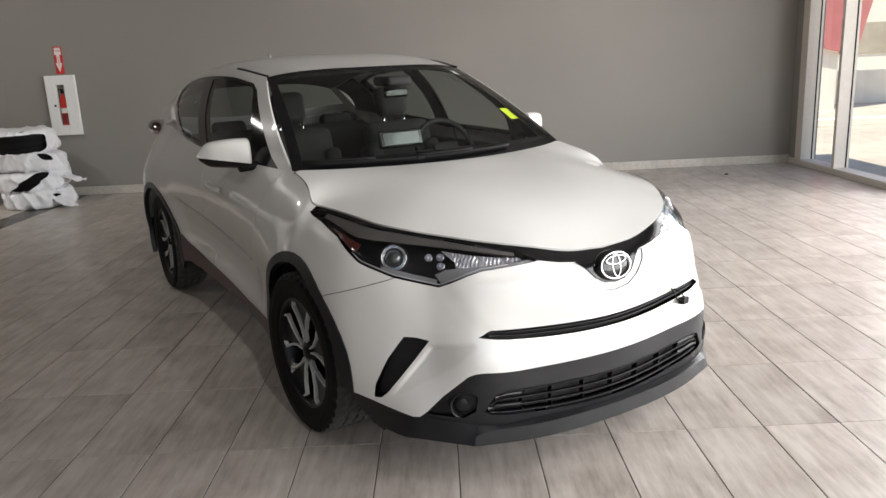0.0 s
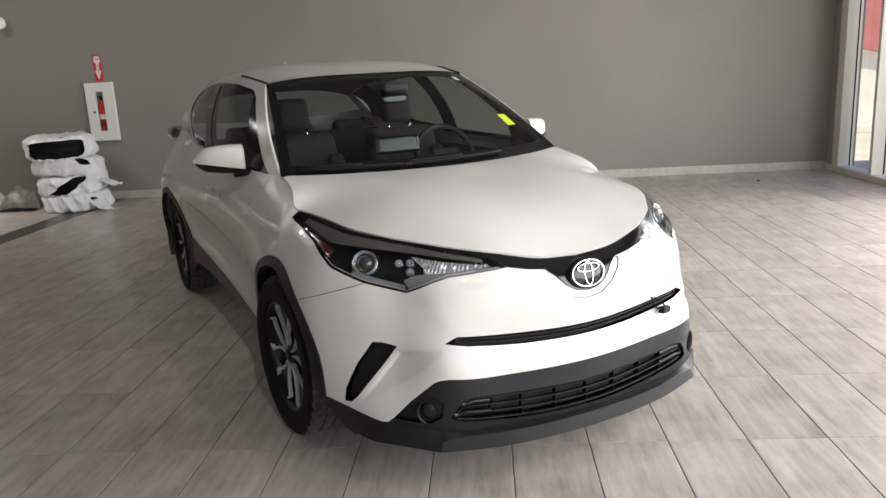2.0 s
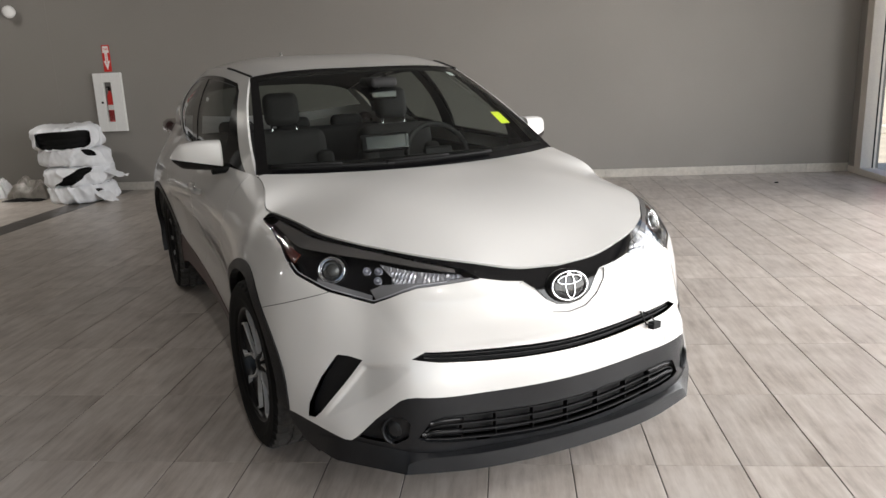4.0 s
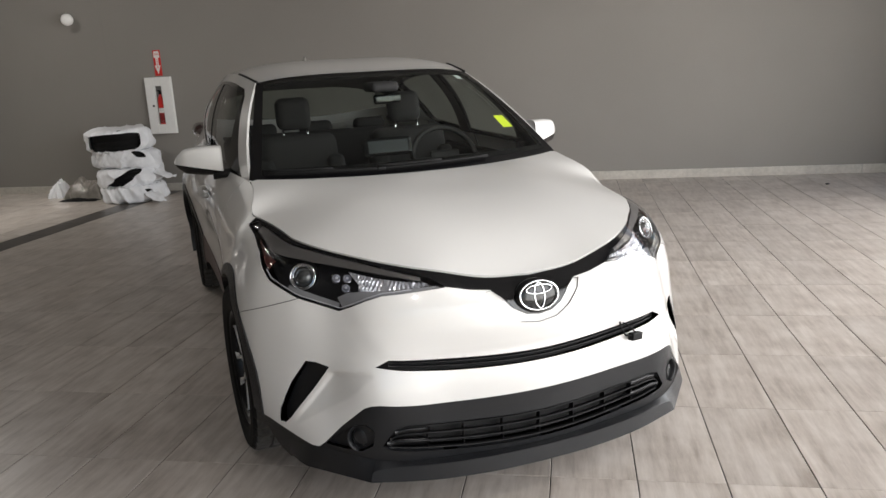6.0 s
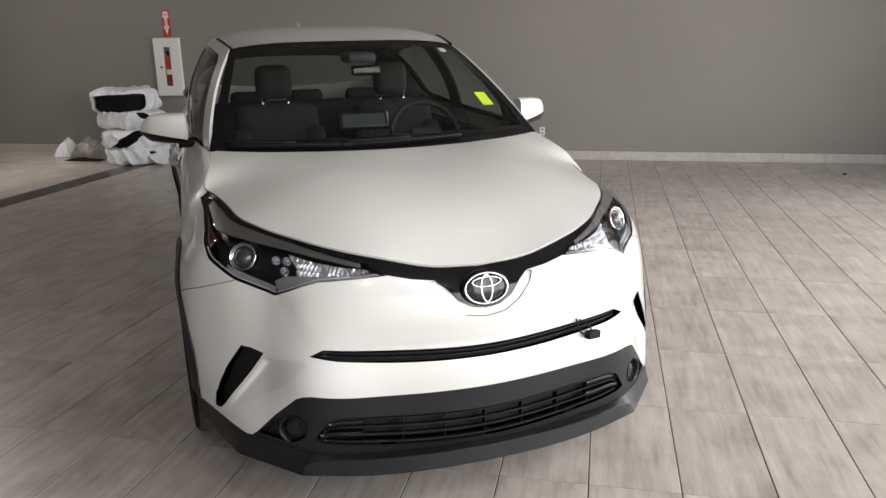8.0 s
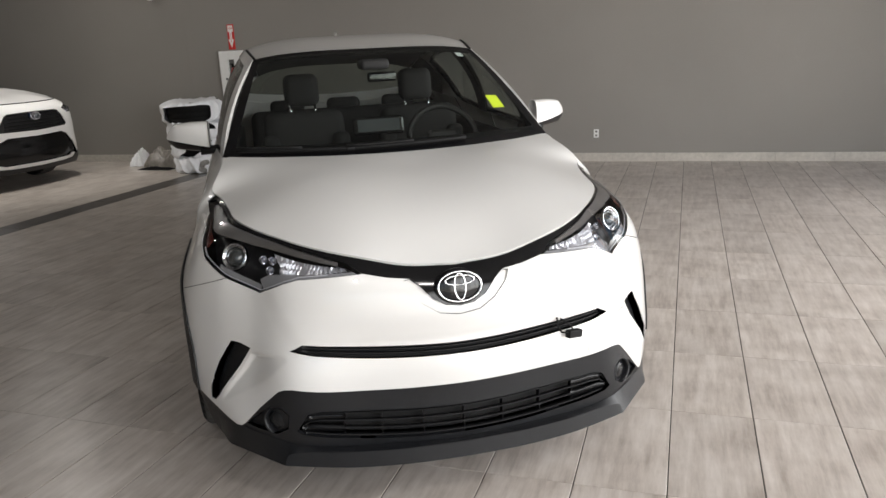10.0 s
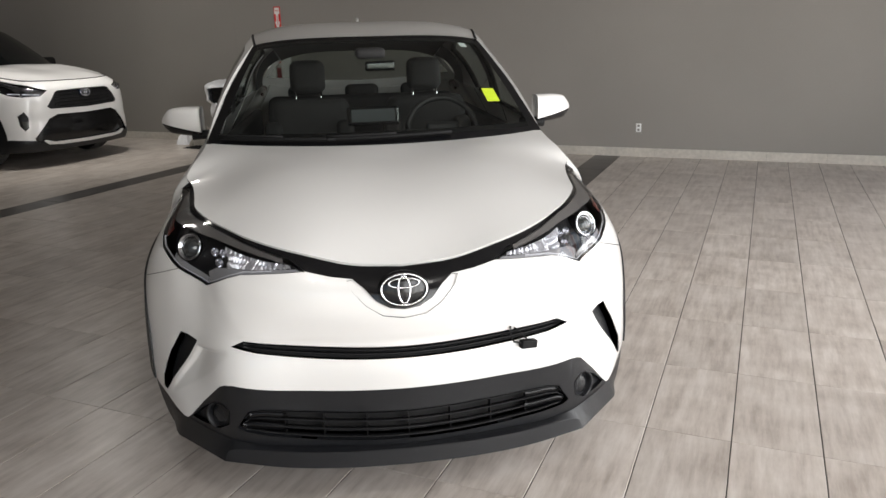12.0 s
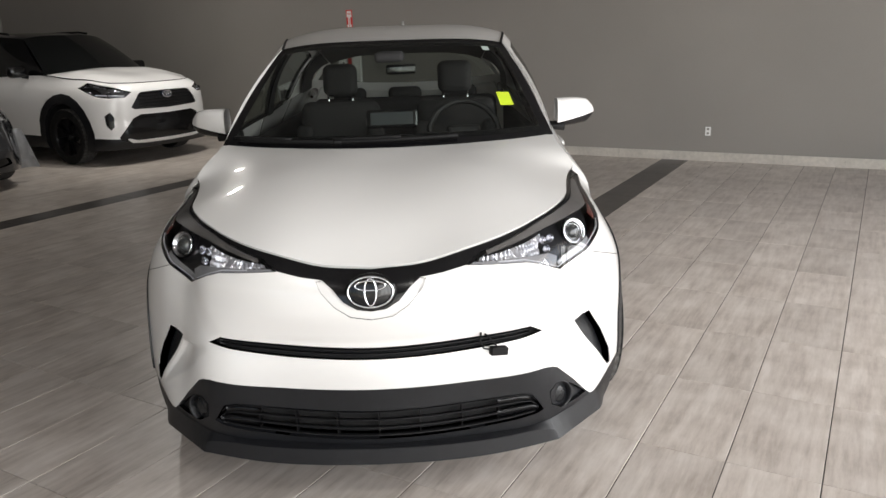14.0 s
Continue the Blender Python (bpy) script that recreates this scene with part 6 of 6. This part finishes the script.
def bagged_tyre(z, seed, dx, dy, tilt, name_label, tall=.225):
    """A tyre in a limp white bag: long soft folds, sagging skirt, a torn side that shows the tread."""
    root = thing("bagged_tyre", pose(-4.93 + dx, 9.17 + dy, z, tilt, -tilt, seed * 3), name_label, "tyre", "stacked tyres")
    R, H = .352, tall
    mid, half_w, lean, lo, hi = TEARS[seed]
    off = Vector((seed * 7.3, seed * 3.1, seed * 1.7))
    lay_a, lay_b = .35, .11  # bag angle and section angle to flat lengths

    def drape(q):
        out = []
        for a, b in zip(q[:, 0] / lay_a, q[:, 1] / lay_b):
            c, s_ = math.cos(b), math.sin(b)
            r = R - .13 + .135 * math.copysign(abs(c) ** .5, c)
            zz = H / 2 + H / 2 * .94 * math.copysign(abs(s_) ** .55, s_)
            pos = Vector((r * math.cos(a), r * math.sin(a), zz))
            broad = noise.noise(pos * 3.4 + off)
            lean_pos = Vector((math.cos(a) * 2.4 + zz * 4 * (1 if seed % 2 else -1), math.sin(a) * 2.4, zz * 1.5))
            fold = 1 - abs(noise.noise(lean_pos * 1.05 + off)) * 2.2
            fine = 1 - abs(noise.noise(pos * 12 + off)) * 2
            skirt = max(0.0, -s_) * max(0.0, c)
            crush = 1 - abs(noise.noise(pos * 6.5 + off * 2)) * 2.4
            amp = .016 + .05 * broad + .034 * fold * abs(fold) + .016 * crush * abs(crush) + .006 * fine + .035 * skirt
            amp = max(amp, .006)
            if c < 0:
                amp *= .3
            pos += Vector((math.cos(a) * max(c, -.4), math.sin(a) * max(c, -.4), s_ * .4)) * amp
            pos.z = max(pos.z, .004 - (0 if seed == 1 else .02))
            out.append(pos)
        return np.array(out)

    # outline of the torn side, in the same lengths
    tear = []
    for k in range(28):
        q = 2 * math.pi * k / 28
        cx_, cz_ = math.copysign(abs(math.cos(q)) ** .45, math.cos(q)), math.copysign(abs(math.sin(q)) ** .45, math.sin(q))
        u = (lo + hi) / 2 + (hi - lo) / 2 * cz_ - .5
        b = math.asin(max(-1, min(1, math.copysign(abs(2 * u) ** (1 / .55), u))))
        a = mid + lean * u + half_w * cx_ * (1 + .12 * noise.noise(Vector((q, seed, 0))))
        tear.append((a * lay_a, b * lay_b))
    start = mid - math.pi
    bp_, bt_ = carve([tear], (start * lay_a, -math.pi * lay_b), ((start + 2 * math.pi) * lay_a, math.pi * lay_b), .0105)
    bmid_ = bp_[bt_].mean(axis=1)
    bt_ = bt_[~inside(bmid_[:, 0], bmid_[:, 1], tear)]
    verts, faces = [tuple(v) for v in drape(bp_)], [tuple(f) for f in bt_]
    surface("bag", verts, faces, "bag", root, "crumpled white plastic bag")
    prof = [(R - .13, .01), (R - .03, .012), (R - .005, .04), (R, .07), (R - .006, .075), (R - .006, .085), (R, .09), (R, .14), (R - .006, .145), (R - .006, .155), (R, .16), (R - .005, H - .04), (R - .03, H - .012), (R - .13, H - .01)]
    surface("tyre", *lathe(prof, "z", 72, True), "rubber", root)
    # loose tail of the bag
    if seed in (1, 3):
        tail_v = []
        a0 = -.55 if seed == 1 else -.2
        for i in range(13):
            for k in range(11):
                r = R - .01 + .022 * i
                a = a0 + (k - 5) * .06 * (1 - .055 * i)
                zz = (.11 if seed == 1 else .12) * (1 - i / 12) ** 1.2 + (.014 if seed == 1 else .03)
                q = Vector((r * math.cos(a), r * math.sin(a), zz))
                tail_v.append(q + Vector((0, 0, .035 * abs(noise.noise(q * 13 + off)))) + .015 * noise.noise_vector(q * 17))
        surface("bag_tail", tail_v, [(i * 11 + k, i * 11 + k + 1, i * 11 + 12 + k, i * 11 + 11 + k) for i in range(12) for k in range(10)], "bag", root)
    return root


bagged_tyre(0.0, 1, .05, -.03, 0, "bagged tyre at the bottom of the stack")
bagged_tyre(.215, 3, .02, .0, 3, "bagged tyre with a slanting tear showing tread")
bagged_tyre(.43, 2, -.03, .01, -3, "tyre fully wrapped in a white bag")
bagged_tyre(.642, 4, -.06, .0, 2, "bagged tyre on top with open black side", .285)


def crumple(name, place, size, seed, mat, label, n=40):
    """A crumpled heap of thin film."""
    verts, faces = [], []
    off = Vector((seed, seed * 2.7, 0))
    for i in range(n + 1):
        for k in range(n + 1):
            u, v = i / n * 2 - 1, k / n * 2 - 1
            r = min(1, max(abs(u), abs(v)))
            q = Vector((u, v, 0))
            h = (1 - r**2) ** .7 * (.72 + .4 * noise.noise(q * 1.5 + off) + .22 * abs(noise.noise(q * 3.6 + off)))
            edge_n = 1 + .25 * noise.noise(q * 2.1 + off * 2)
            verts.append((u * size[0] * edge_n, v * size[1] * edge_n, max(.002, h * size[2]) + .01 * abs(noise.noise(q * 9 + off))))
    faces = [(i * (n + 1) + k, (i + 1) * (n + 1) + k, (i + 1) * (n + 1) + k + 1, i * (n + 1) + k + 1) for i in range(n) for k in range(n)]
    ob = surface(name, verts, faces, mat, None)
    ob.matrix_world = pose(*place)
    return tagged(ob, label, "plastic bag")


crumple("plastic_film", (-5.72, 9.42, 0), (.27, .2, .30), 3.3, "clear_bag", "crumpled heap of clear plastic film")
crumple("white_bag", (-6.2, 9.45, 0), (.10, .12, .27), 8.1, "bag", "small crumpled white plastic bag")
crumple("rag", (-5.68, 9.12, 0), (.26, .08, .035), 5.2, "gasket", "flat dark rag on the floor")

scrap = part("rubber_scrap", cushion((-.022, -.012, 0), (.022, .012, .012), .005), "gasket", None)
scrap.matrix_world = pose(3.475, 9.05, 0.0005, 0, 0, 35)
tagged(scrap, "small black rubber scrap lying on the tiles", "scrap")

# ---------------------------------------------------------------- outdoors, seen through the glazing
sign_post = thing("red_pylon", pose(9.2, 19.5, -.13), "tall slanting red pylon outdoors", "pylon")
boxed("column", (-.5, -.3, 1.6), (.9, .3, 7.5), "outside_red", sign_post, 0, "", pose(0, 0, 0, 0, 14, 0))
boxed("footing", (-.1, -.15, 0), (.9, .15, 1.9), "outside_wall", sign_post)
far_wall = tagged(boxed("neighbour_building", (7.0, 36.0, -.13), (40.0, 40.0, 4.2), "outside_wall"), "pale low building across the forecourt", "building")
boxed("window_band", (8, 35.95, 1.0), (38, 35.999, 2.4), "band_tan", far_wall)
kerb = tagged(boxed("kerb", (5.6, 15.2, -.13), (40, 15.5, 0.02), "outside_wall", None, .01), "pale concrete kerb outdoors", "kerb", kind="structure")
low_wall = tagged(boxed("garden_wall", (6.2, 21.0, -.13), (40, 21.25, .75), "outside_wall", None, .01), "low pale wall across the forecourt", "wall")

# ---------------------------------------------------------------- floor tiles
PX, PY, X0, Y0 = .307, .61, 1.25, 3.36
cols = range(int((WEST - X0) / PX), int((SIDE - .05 - X0) / PX) + 1)
rows_n = range(int((FRONT - Y0) / PY), int((BACK - Y0) / PY) + 1)


def tile_data(w, l):
    """One bevelled tile; its top is the plane z = 0."""
    g, h, t, b = .0020, .0011, -.006, .0012
    x0, x1, y0, y1 = g, w - g, h, l - h
    v = [(x0, y0, t), (x1, y0, t), (x1, y1, t), (x0, y1, t), (x0, y0, -b), (x1, y0, -b), (x1, y1, -b), (x0, y1, -b), (x0 + b, y0 + b, 0), (x1 - b, y0 + b, 0), (x1 - b, y1 - b, 0), (x0 + b, y1 - b, 0)]
    f = [(8, 9, 10, 11)] + [(i, (i + 1) % 4, (i + 1) % 4 + 4, i + 4) for i in range(4)] + [(i + 4, (i + 1) % 4 + 4, (i + 1) % 4 + 8, i + 8) for i in range(4)]
    return v, f


tile_v, tile_f = tile_data(PX, PY)
tile_mesh = {}
for nm, mt in (("tile", "tile"), ("dark_tile", "tile_dark")):
    me = bpy.data.meshes.new(nm)
    me.from_pydata(tile_v, [], tile_f)
    me.materials.append(M[mt])
    tile_mesh[nm] = me
joined = {"tile": ([], []), "dark_tile": ([], [])}
rnd = random.Random(5)
for c in cols:
    for r in rows_n:
        x, y = X0 + c * PX, Y0 + r * PY
        if x < WEST or x + PX > SIDE + .3 or y < FRONT - .4 or y + PY > BACK + .5:
            continue
        dark_one = c == -20 or (c == -5 and y > 4.4)
        nm = "dark_tile" if dark_one else "tile"
        dz = rnd.uniform(-.0004, .0004)
        if -2.2 < x < 3.7 and 1.4 < y < 9.9:
            ob = new(nm, tile_mesh[nm])
            ob.parent = floor
            ob.location = (x, y, dz)
        else:
            v, f = joined[nm]
            k = len(v)
            v += [(a + x, min(b + y, BACK - .001), q + dz) for a, b, q in tile_v]
            f += [tuple(i + k for i in q) for q in tile_f]
for nm in joined:
    ob = surface("outer_" + nm, *joined[nm], "tile_dark" if nm == "dark_tile" else "tile", floor, smooth=False)
    tagged(ob, kind="stuff")
